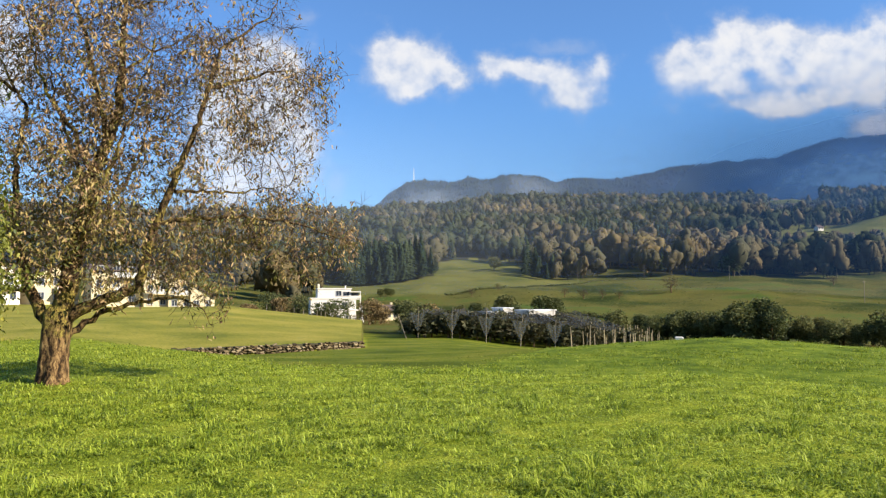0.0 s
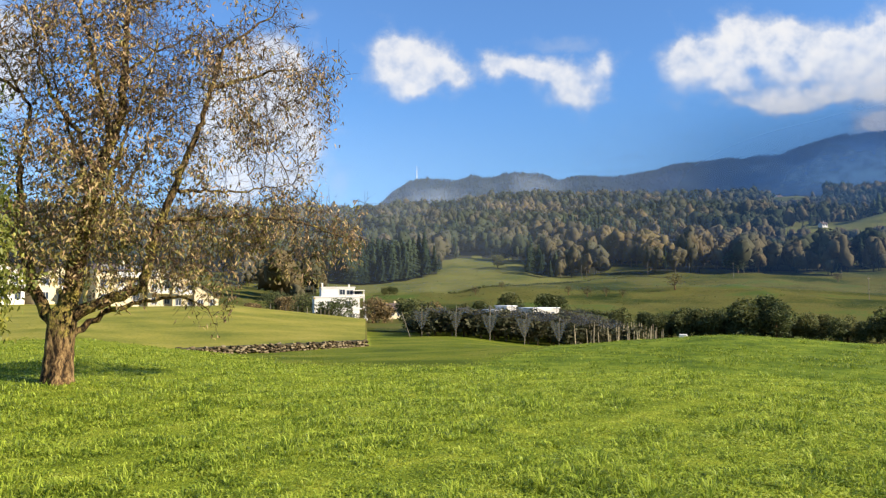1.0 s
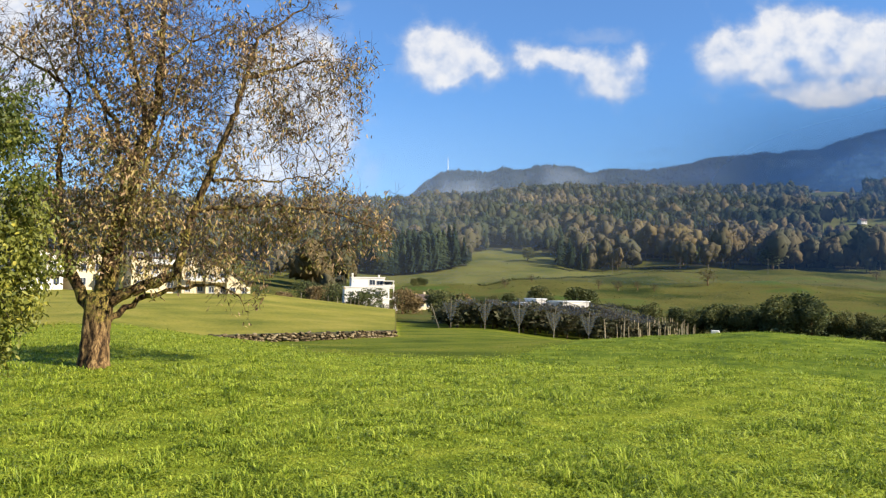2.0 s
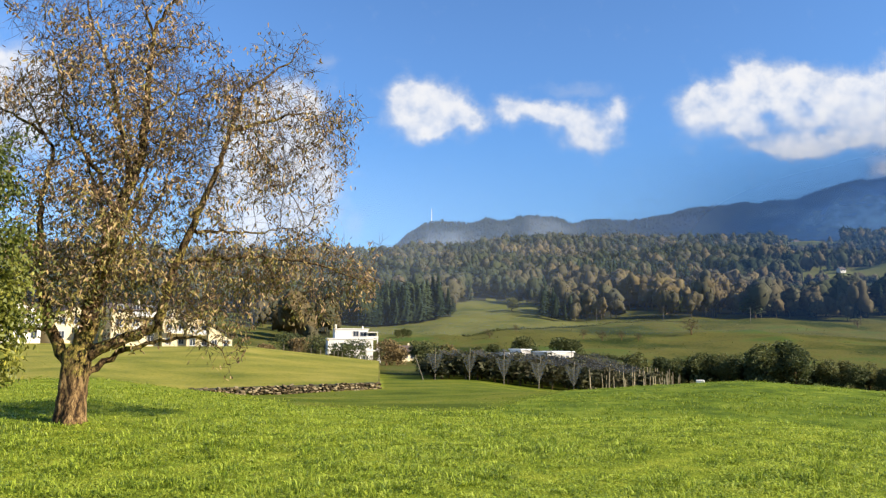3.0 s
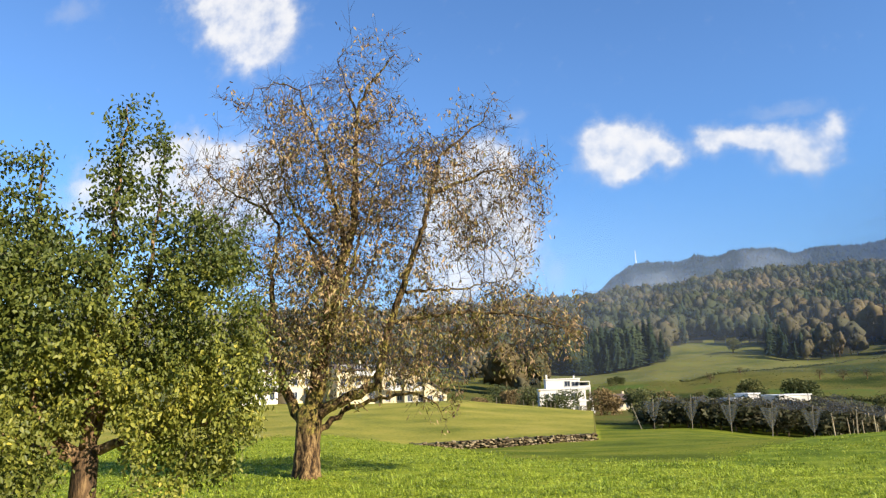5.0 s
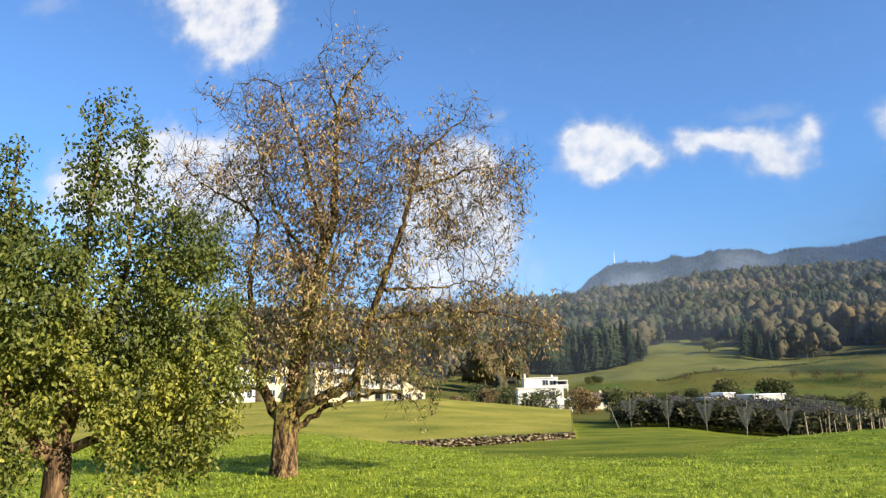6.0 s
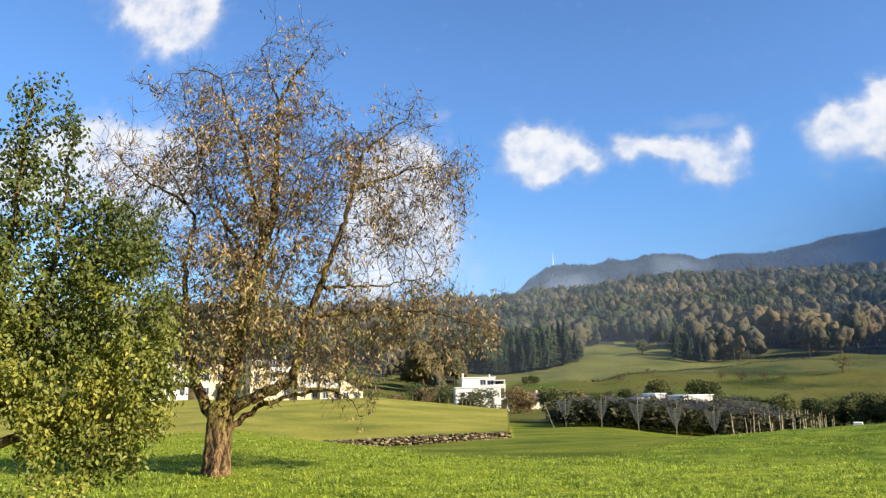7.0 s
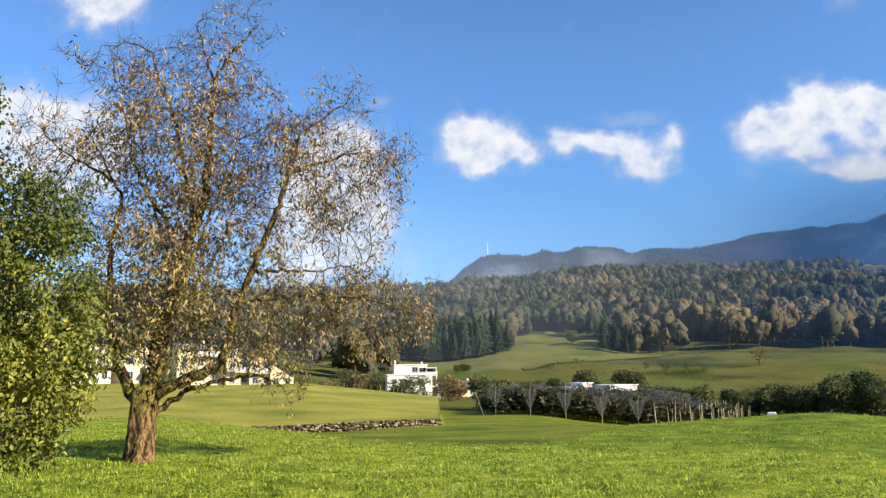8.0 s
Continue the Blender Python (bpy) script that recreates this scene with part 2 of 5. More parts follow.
WOOD_POST = surface("weathered_post", ((.3, (.14, .115, .08)), (.7, (.27, .225, .155))), 2.0, 20.0, .85, .3, .01, spread=(3, 3, .4), random_tint=.4)
NET = surface("hail_net", ((.3, (.06, .06, .055)), (.7, (.11, .105, .095))), .3, 3.0, .9, 0, 0, .3, alpha=.42)
NET_BUNDLE = surface("gathered_net", ((.3, (.15, .15, .13)), (.7, (.25, .24, .20))), .8, 6.0, .9, 0, 0, .3, alpha=.5)
MAST_PAINT = surface("mast_white", ((.3, (.75, .74, .72)), (.7, (.85, .84, .82))), .1, 1.0, .6, 0, 0)
METAL_ROOF = surface("pale_sheet_roof", ((.3, (.70, .69, .66)), (.7, (.82, .81, .78))), .3, 3.0, .5, .1, .01)

# ---- mesh helpers ----


def mesh_of(name, verts, quads=None, tris=None, tint=None, smooth=False):
    """A mesh from arrays of corners, quads and triangles."""
    me = bpy.data.meshes.new(name)
    verts = np.asarray(verts, dtype=np.float32).reshape(-1, 3)
    quads = np.zeros((0, 4), np.int32) if quads is None else np.asarray(quads, np.int32).reshape(-1, 4)
    tris = np.zeros((0, 3), np.int32) if tris is None else np.asarray(tris, np.int32).reshape(-1, 3)
    me.vertices.add(len(verts))
    me.vertices.foreach_set("co", verts.ravel())
    loops = np.concatenate([quads.ravel(), tris.ravel()])
    me.loops.add(len(loops))
    me.loops.foreach_set("vertex_index", loops)
    starts = np.concatenate([np.arange(len(quads)) * 4, len(quads) * 4 + np.arange(len(tris)) * 3]).astype(np.int32)
    me.polygons.add(len(starts))
    me.polygons.foreach_set("loop_start", starts)
    if tint is not None:
        me.attributes.new("tint", "FLOAT", "POINT").data.foreach_set("value", np.asarray(tint, np.float32))
    if smooth:
        me.polygons.foreach_set("use_smooth", np.ones(len(starts), bool))
    me.update(calc_edges=True)
    me.validate()
    return me


def part(name, bm, material, parent=None, label="", at=None):
    """One mesh object from a bmesh (or a mesh), under a thing or a part."""
    if isinstance(bm, bmesh.types.BMesh):
        me = bpy.data.meshes.new(name)
        bm.to_mesh(me)
        bm.free()
    else:
        me = bm
    if material and not me.materials:
        me.materials.append(material)
    ob = new(name, me)
    ob.parent = parent
    if at is not None:
        ob.matrix_basis = at
    return tagged(ob, label)


def block(w, d, h, bevel=0.0, at=(0, 0, 0), turn=None, bm=None):
    """A box of that width, depth and height standing on at."""
    bm = bm or bmesh.new()
    made = bmesh.ops.create_cube(bm, size=1, matrix=Matrix.Translation(at) @ (turn or Matrix()) @ Matrix.Translation((0, 0, h / 2)) @ Matrix.Diagonal((w, d, h, 1)))
    if bevel:
        edges = list({e for v in made["verts"] for e in v.link_edges})
        bmesh.ops.bevel(bm, geom=edges, offset=bevel, segments=1, affect="EDGES")
    return bm


def hermite(nodes, values, x):
    """Smooth monotone curve through values (rows by node, columns by place) at x."""
    nodes = np.asarray(nodes, float)
    h = np.diff(nodes)[:, None]
    d = np.diff(values, axis=0) / h
    slope = np.zeros_like(values)
    same = d[:-1] * d[1:] > 0
    slope[1:-1] = np.where(same, 2 * d[:-1] * d[1:] / np.where(same, d[:-1] + d[1:], 1), 0)
    slope[0], slope[-1] = d[0], d[-1]
    i = np.clip(np.searchsorted(nodes, x) - 1, 0, len(nodes) - 2)
    j = np.arange(len(x)) if values.shape[1] > 1 else np.zeros(len(x), int)
    w = h[i, 0]
    t = np.clip((x - nodes[i]) / w, 0, 1)
    a, b = values[i, j], values[i + 1, j]
    return (a * (1 + 2 * t) * (1 - t) ** 2 + slope[i, j] * w * t * (1 - t) ** 2 + b * t * t * (3 - 2 * t) + slope[i + 1, j] * w * t * t * (t - 1))


def step(a, b, x):
    t = np.clip((x - a) / (b - a), 0, 1)
    return t * t * (3 - 2 * t)


RNG = np.random.default_rng(7)
WAVES = [(RNG.normal(size=2), RNG.uniform(0, 6.28)) for _ in range(14)]


def ripple(x, y, size):
    """Gentle irregular waves, about -1 to 1, of that length in metres."""
    total = 0
    for k, (v, p) in enumerate(WAVES):
        total = total + np.sin((x * v[0] + y * v[1]) * 4.2 / size + p)
    return total / 4.5


# ---- ground ----
# heights of the land on rings round the camera, by bearing
BEARING = (-50, -27, -20, -14, -6, 0, 5, 9, 13, 21, 30, 50)
LAND = {
    0: (0,) * 12,
    6: (0,) * 12,
    17: (.05, 0, -.08, -.15, -.22, -.22, -.24, -.27, -.22, -.16, -.27, -.4),
    23: (-.2, -.2, -.4, -.57, -.63, -.66, -.86, -.93, -.95, -.96, -1.0, -1.2),
    40: (-.8, -.7, -1.2, -1.7, -1.75, -1.7, -1.5, -1.3, -1.1, -.78, -1.02, -1.4),
    60: (-1.5, -1.6, -2.5, -3.1, -2.8, -2.7, -2.8, -2.9, -2.8, -2.6, -3, -3.5),
    106: (-1, -1, -2.5, -4, -4.6, -4.7, -5.6, -6.4, -7, -7, -7, -7),
    200: (0, 0, -2, -4, -6, -6, -5.5, -5.5, -6, -7, -7, -7),
    290: (3, 3, 2, 0, -2, -1.5, -.5, -1, -1, -1, -2.5, -3),
    450: (14, 14, 14, 12, 9.5, 13, 13, 11, 11.6, 11.6, 8, 8),
    900: (66, 66, 66, 70, 72, 78, 80, 80, 80, 80, 83, 88),
    1400: (124, 123, 121, 126, 132, 146, 156, 160, 158, 150, 149, 155),
    1900: (95, 95, 95, 100, 105, 110, 115, 120, 125, 125, 135, 150),
}
FAR_BEARING = (-60, -12, -7.9, -6.2, -4.9, -4.1, -3.4, -2.7, -2.1, -.6, .7, 2, 3.3, 4.2, 4.8, 5.7, 6.3, 7, 7.6, 8.7, 9.7, 11, 11.8, 12.9, 13.5, 15.5, 16.8, 17.6, 19.5, 20.9, 21.4, 22.9, 24, 24.8, 25.8, 26.7, 27.4, 28.3, 28.9, 29.6, 32, 60)
FAR_SLOPE = (.06, .08, .091, .102, .1148, .1279, .1356, .144, .1457, .1443, .1435, .1488, .1471, .15, .1529, .155, .1525, .1523, .1498, .1433, .1465, .1474, .1447, .1456, .1466, .1511, .1567, .1582, .1585, .1614, .1593, .1618, .1604, .165, .1704, .1732, .1762, .1775, .1756, .1778, .1772, .1582)
TERRACE_LOW = ((-50, -27, -20, -14, -6), (-1.5, -1.6, -2.44, -2.44, -2.42))
TERRACE_HIGH = ((-50, -27, -16, -12, -6), (-.8, -.75, -.5, -1.55, -3.1))
WALL_A, WALL_B = heading(-19.8, 58), heading(-6.08, 64.1)


def height(x, y):
    """The height of the land at arrays x, y."""
    x, y = np.asarray(x, float), np.asarray(y, float)
    shape = x.shape
    x, y = x.ravel(), y.ravel()
    r, az = np.hypot(x, y), np.degrees(np.arctan2(x, y))
    inner = np.clip(az, -50, 50)
    rings = [hermite(BEARING, np.array(v, float)[:, None], inner) for v in LAND.values()]
    far = hermite(FAR_BEARING, np.array(FAR_SLOPE)[:, None], np.clip(az, -60, 60))
    rings += [far * 2900 * .86, far * 3600, far * 3600 * .9, far * 3600 * .7]
    z = hermite(list(LAND) + [2900, 3600, 4200, 4900], np.array(rings), np.clip(r, 0, 4900))
    # the mown terrace behind the stone wall
    ax, ay, bx, by = WALL_A.x, WALL_A.y, WALL_B.x, WALL_B.y
    beyond = ((bx - ax) * (y - ay) - (by - ay) * (x - ax)) / math.hypot(bx - ax, by - ay)
    edge = -(x * math.cos(radians(-6.1)) - y * math.sin(radians(-6.1)))
    low, high = np.interp(inner, *TERRACE_LOW), np.interp(inner, *TERRACE_HIGH)
    top = low + (high - low) * np.clip((r - 62) / 63, 0, 1)
    on = step(.1, .4, beyond) * step(-.12, 0, edge) * (1 - step(128, 185, r))
    z = z + on * (top - z)
    calm = 1 - .85 * step(50, 55, r) * (1 - step(66, 72, r)) * (az < -5)
    z = z + .03 * ripple(x, y, 3.5) * step(3, 8, r) * (1 - step(60, 120, r)) + .05 * calm * ripple(y, x, 11) * step(6, 14, r)
    z = z + (.7 * ripple(x, y, 45) + .4 * ripple(y, x, 17)) * step(190, 330, r) + (7 * ripple(x, y, 170) + 4 * ripple(y, x, 75)) * step(500, 800, r) * (1 - step(1150, 1400, r))
    z = z + (24 * ripple(x, y, 420) + 9 * ripple(y, x, 150)) * step(1900, 2500, r) * (1 - .92 * step(3000, 3500, r)) + 3 * ripple(x, y, 95) * step(3000, 3300, r)
    return z.reshape(shape)


def stand(az, r):
    """The point of the ground at a bearing and distance."""
    p = heading(az, r)
    return Vector((p.x, p.y, float(height([p.x], [p.y])[0])))


def wooded(az, r):
    """How surely the land is forest there (0 or 1)."""
    edge = np.interp(az, (-60, -20, -16.5, -16, -13.6, -13, -10.4, -9.8, -6, -1, -.4, 2, 5.6, 6.2, 10, 20, 32, 60), (430, 430, 430, 360, 360, 252, 252, 395, 400, 405, 520, 545, 520, 440, 445, 450, 455, 455))
    f = (r > edge) & (r < 1480)
    f &= ~((az > 24.0) & (r > 635 + 14 * np.clip(28 - az, 0, 4)) & (r < 855) & (az < 48))
    f &= ~((az > 22) & (az < 27.6) & (r > 1090 + 40 * np.clip(25 - az, 0, 4)) & (r < 1415))
    f &= ~((az > 27.4) & (az < 33) & (r > 1090) & (r < 1160))
    f &= ~((az > 11.5) & (az < 15) & (r < 505))
    f &= ~((az > 28) & (r < 500))
    return f


SHORT_FROM = ((-50, -20, -16, -12, -6, -1, 2, 5, 9, 13, 50), (75, 62, 40, 25, 23, 21, 25, 34, 43, 60, 75))


def make_ground():
    az = np.sort(np.concatenate([np.arange(-60, 46, .38), np.arange(46, 299.9, 3.0), [-6.16, -6.1, -6.06, -6.02]]))
    r = np.concatenate([[.02], .8 * 1.026 ** np.arange(0, 341)])
    r = np.sort(np.concatenate([r[r < 4900], np.arange(55.05, 68, .3)]))
    A, R = np.meshgrid(np.radians(az), r)
    X, Y = np.sin(A) * R, np.cos(A) * R
    Z = height(X, Y)
    n, m = A.shape
    i, j = np.meshgrid(np.arange(n - 1), np.arange(m), indexing="ij")
    k = (j + 1) % m
    quads = np.stack([i * m + j, i * m + k, (i + 1) * m + k, (i + 1) * m + j], -1).reshape(-1, 4)[:, ::-1]
    ring = np.arange(m)
    cap = np.stack([np.full(m, n * m), (ring + 1) % m, ring], -1)
    verts = np.concatenate([np.stack([X, Y, Z], -1).reshape(-1, 3), [[0, 0, 0]]])
    me = mesh_of("ground", verts, quads, cap, smooth=True)
    ca, cr = np.degrees(np.arctan2(X, Y))[:-1].ravel(), R[:-1].ravel()
    x, y = X[:-1].ravel(), Y[:-1].ravel()
    beyond = ((WALL_B.x - WALL_A.x) * (y - WALL_A.y) - (WALL_B.y - WALL_A.y) * (x - WALL_A.x)) > 0
    kind = np.where(cr < 100, 0, 2)
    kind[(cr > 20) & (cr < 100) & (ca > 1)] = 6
    kind[(cr > np.interp(ca, *SHORT_FROM)) & (cr < 125)] = 5
    kind[(ca < -6.1) & beyond & (cr < 175)] = 1
    kind[(cr > np.interp(ca, (-40, -8, .26, 5, 10, 10.5), (330, 330, 318, 358, 400, 600))) & (cr < 1480)] = 7
    kind[wooded(ca, cr - 16) & wooded(ca, cr + 6)] = 3
    kind[cr > 1480] = 4
    # the narrow bank at the terrace's end is coloured darker, as an edge line
    kind[(ca > -6.18) & (ca < -6.03) & beyond & (cr < 135)] = 2
    kind = np.concatenate([kind, np.zeros(m)])
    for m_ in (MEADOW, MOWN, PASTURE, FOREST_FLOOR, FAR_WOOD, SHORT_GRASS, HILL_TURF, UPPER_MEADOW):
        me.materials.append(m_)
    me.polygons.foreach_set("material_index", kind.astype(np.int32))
    return tagged(part("ground", me, None), "rolling green meadow and pasture rising to wooded hills", "ground", kind="structure")


make_ground()


def make_grass(name, count, near, far, seed, long_, wide_, label, skin=None, short=False, tufted=0.0, spread=.1, flat=0.0, swell=.75):
    """Blades of grass, thinning with distance; the tufted share stands in clumps and leans outwards."""
    g = np.random.default_rng(seed)
    per = 28
    clumps = int(count * tufted / per)
    single = count - clumps * per

    def places(k):
        az = np.where(g.uniform(0, 1, k) < .88, g.uniform(-54, 38, k), g.uniform(-180, 180, k)) + g.normal(0, 2.5, k)
        r = np.where(g.uniform(0, 1, k) < .06, g.uniform(1, near, k), near * (far / near) ** g.uniform(0, 1, k))
        return np.sin(np.radians(az)) * r, np.cos(np.radians(az)) * r

    x, y = places(single)
    turn = g.uniform(0, 2 * np.pi, single)
    big = np.ones(single) * .8
    if clumps:
        cx, cy = places(clumps)
        grow_ = g.uniform(.7, 1.45, clumps).repeat(per)
        a, d = g.uniform(0, 2 * np.pi, clumps * per), np.abs(g.normal(0, 1, clumps * per)) * spread * grow_ * np.clip(np.hypot(cx, cy).repeat(per) / 9, .8, 3)
        x, y = np.concatenate([x, cx.repeat(per) + np.cos(a) * d]), np.concatenate([y, cy.repeat(per) + np.sin(a) * d])
        turn, big = np.concatenate([turn, a + g.normal(0, .6, len(a))]), np.concatenate([big, grow_ * 1.15])
    r, az = np.hypot(x, y), np.degrees(np.arctan2(x, y))
    tuft = .5 + .5 * np.clip(ripple(x, y, 1.6) * .7 + ripple(y, x, .6) * .7, -1, 1)
    keep = short | (r < np.interp(az, *SHORT_FROM) * (1 + .1 * np.abs(g.normal(0, 1, len(r)))))
    x, y, r, tuft, turn, big = x[keep], y[keep], r[keep], tuft[keep], turn[keep], big[keep]
    n = len(x)
    z = height(x, y) - .01
    long = long_ * big * (.4 + 1.0 * tuft) * g.uniform(.6, 1.3, n)
    wide = wide_ * g.uniform(.7, 1.5, n) * np.maximum(r / near, .4) ** swell
    lean = g.uniform(.2 + flat, 1.15 + flat, n) * long
    c, s = np.cos(turn), np.sin(turn)
    side = np.stack([-s, c, 0 * c], -1) * wide[:, None]
    fwd = np.stack([c, s, 0 * c], -1)
    base = np.stack([x, y, z], -1)
    mid = base + fwd * (lean * .35)[:, None] + np.array([0, 0, 1]) * (long * .6)[:, None]
    tip = base + fwd * lean[:, None] + np.array([0, 0, 1]) * (long * np.maximum(.12, 1 - .35 * (1 + flat) * lean / long))[:, None]
    v = np.stack([base, mid - side, tip, mid + side], 1)
    me = mesh_of(name, v.reshape(-1, 3), np.arange(n * 4).reshape(-1, 4))
    tagged(part(name, me, skin or BLADE), label, "grass", kind="stuff")


make_grass("meadow_grass", 115000, 4.2, 20, 3, .07, .0030, "lush bright green meadow grass in uneven tufts", tufted=.7, spread=.13, flat=.3, swell=.6)
make_grass("grass_tufts", 40000, 4.6, 22, 9, .088, .0034, "taller dense tufts standing out of the meadow", tufted=1.0, spread=.07, flat=.1, swell=.5)
make_grass("clover_leaves", 165000, 4.2, 24, 6, .044, .0078, "broad leaves of clover and herbs between the meadow grass", tufted=.6, spread=.16, flat=.8, swell=.45)
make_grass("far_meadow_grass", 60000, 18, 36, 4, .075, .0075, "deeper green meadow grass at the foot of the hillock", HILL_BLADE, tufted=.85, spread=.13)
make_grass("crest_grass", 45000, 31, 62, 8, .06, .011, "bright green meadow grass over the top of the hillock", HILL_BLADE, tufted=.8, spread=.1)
make_grass("short_grass", 45000, 20, 100, 5, .045, .007, "short olive green grass of the dip before the wall", SHORT_BLADE, True)

# ---- trees ----


def grow(limbs, targets, stride=.14, reach=1.3, kill=.22, rounds=90, wander=.25, seed=1, droop=0.0):
    """A branching skeleton: limbs are poly-lines, each starting on one before it, and the twigs grow towards the targets.
    Returns the nodes, each one's parent, and the number of the limb it belongs to."""
    g = np.random.default_rng(seed)
    nodes, parent, owner = [], [], []
    for number, line in enumerate(limbs):
        line = [Vector(p) for p in line]
        if not nodes:
            nodes.append(line[0]), parent.append(-1), owner.append(0)
            last = 0
        else:
            last = min(range(len(nodes)), key=lambda i: (nodes[i] - line[0]).length)
        for a, b in zip(line, line[1:]):
            n = max(1, int((b - a).length / stride))
            for k in range(1, n + 1):
                p = a.lerp(b, k / n) + Vector(g.normal(size=3)) * stride * (.16 if number else .05)
                nodes.append(p), parent.append(last), owner.append(number)
                last = len(nodes) - 1
    alive = [Vector(t) for t in targets]
    tips, forks = len(nodes), {}
    for _ in range(rounds):
        tree = kdtree.KDTree(len(nodes))
        for i, p in enumerate(nodes):
            tree.insert(p, i)
        tree.balance()
        pull, rest = {}, []
        for t in alive:
            p, i, d = tree.find(t)
            if d < kill:
                continue
            rest.append(t)
            if d < reach:
                pull[i] = pull.get(i, Vector()) + (t - p).normalized()
        alive = rest
        if not pull or not alive:
            break
        for i, way in pull.items():
            forks[i] = forks.get(i, 0) + 1
            if forks[i] > 3:
                continue
            way = way.normalized() + Vector(g.normal(size=3)) * wander + Vector((0, 0, -droop))
            nodes.append(nodes[i] + way.normalized() * stride), parent.append(i), owner.append(-1)
    return nodes, parent, owner, tips


def thickness(parent, tip, power, most):
    """Branch radii by the pipe rule."""
    n = len(parent)
    load = [0.0] * n
    for i in range(n - 1, -1, -1):
        if load[i] == 0:
            load[i] = tip ** power
        if parent[i] >= 0:
            load[parent[i]] += load[i]
    return [min(most, v ** (1 / power)) for v in load]


def tubes(nodes, parent, radius, pick, flare=None):
    """Branch tubes along the chains of picked nodes: corners and quads."""
    n = len(nodes)
    heir = [-1] * n
    for i in range(n):
        p = parent[i]
        if p >= 0 and pick[i] and (heir[p] < 0 or radius[i] > radius[heir[p]]):
            heir[p] = i
    verts, quads = [], []
    for i in range(n):
        if not pick[i] or (parent[i] >= 0 and pick[parent[i]] and heir[parent[i]] == i):
            continue
        chain = ([parent[i]] if parent[i] >= 0 else []) + [i]
        while heir[chain[-1]] >= 0 and pick[heir[chain[-1]]]:
            chain.append(heir[chain[-1]])
        if len(chain) < 2:
            continue
        big = radius[chain[min(1, len(chain) - 1)]]
        sides = 32 if big > .24 else 14 if big > .12 else 8 if big > .04 else 5 if big > .012 else 3
        first, up = len(verts), Vector((.1, 1, .05))
        for k, c in enumerate(chain):
            reach = 1 + int(radius[c] / .035)
            a, b = nodes[chain[max(0, k - reach)]], nodes[chain[min(len(chain) - 1, k + reach)]]
            way = (b - a).normalized()
            s = way.cross(up).normalized() if abs(way.dot(up.normalized())) < .98 else way.orthogonal().normalized()
            t = way.cross(s)
            rad = radius[c] if k or parent[i] < 0 else min(radius[c], radius[i] * 1.15)
            if k == len(chain) - 1:
                rad *= .55
            for q in range(sides):
                angle = 2 * math.pi * q / sides
                f = flare(nodes[c], angle) if flare else 1
                verts.append(nodes[c] + (s * math.cos(angle) + t * math.sin(angle)) * rad * f)
        for k in range(len(chain) - 1):
            for q in range(sides):
                w = (q + 1) % sides
                quads.append((first + k * sides + q, first + k * sides + w, first + (k + 1) * sides + w, first + (k + 1) * sides + q))
    return verts, quads


def leaf_mesh(name, spots, lengths, widths, hang, seed, spread, ripen):
    """Pointed leaves folded along the midrib. hang: how much they hang down (1) or stand off (0)."""
    g = np.random.default_rng(seed)
    n = len(spots)
    p = np.asarray(spots) + g.normal(size=(n, 3)) * spread
    way = g.normal(size=(n, 3))
    way /= np.linalg.norm(way, axis=1)[:, None]
    way = way * (1 - hang) + np.array([0, 0, -1]) * hang
    way /= np.linalg.norm(way, axis=1)[:, None]
    out = np.asarray(spots) * (1, 1, 0)
    out = out / (np.linalg.norm(out, axis=1)[:, None] + .3)
    side = np.cross(way, out * .8 + np.array([0, 0, .5]) + g.normal(size=(n, 3)) * .85)
    side /= np.linalg.norm(side, axis=1)[:, None]
    up = np.cross(side, way)
    L, W = g.uniform(*lengths, n)[:, None], g.uniform(*widths, n)[:, None]
    curl = g.uniform(-.25, .45, n)[:, None]
    v = np.stack([p, p + way * L * .35 + side * W * .5 + up * W * .25, p + way * L * .4 - up * curl * W * .2, p + way * L * .35 - side * W * .5 + up * W * .25,
                  p + way * L + up * L * curl * .5,
                  p + way * L * .72 + side * W * .36 + up * (W * .2 + L * curl * .25), p + way * L * .72 - side * W * .36 + up * (W * .2 + L * curl * .25)], 1)
    b = (np.arange(n) * 7)[:, None]
    quads = np.concatenate([b + np.array(t) for t in ((0, 1, 5, 4), (0, 4, 6, 3))])
    return mesh_of(name, v.reshape(-1, 3), quads, tint=np.repeat(ripen(p, g), 7))


def pear_tint(p, g):
    """Leaves turn yellow first on the lower boughs, bough by bough."""
    down = 1 - step(1.5, 3.3, p[:, 2])
    patch = np.clip(.5 + .6 * ripple(p[:, 0] * 1.1 + p[:, 1] * .4, p[:, 2], .8), 0, 1)
    return np.clip(.15 + .32 * down * (.35 + .65 * patch) + g.normal(0, .08, len(p)) + np.where(g.uniform(0, 1, len(p)) < .02 + .10 * down * patch, .2, 0), .02, .9)


def cherry_tint(p, g):
    """Dry brown and tan leaves out in the crown, more olive ones still hanging low and near the stem."""
    low = (1 - step(2.6, 5.2, p[:, 2])) * np.exp(-(p[:, 0] / 4.5) ** 2)
    own = g.uniform(0, 1, len(p))
    return np.where(own < .18 + .5 * low, g.uniform(.62, .98, len(p)), g.uniform(.08, .62, len(p)))


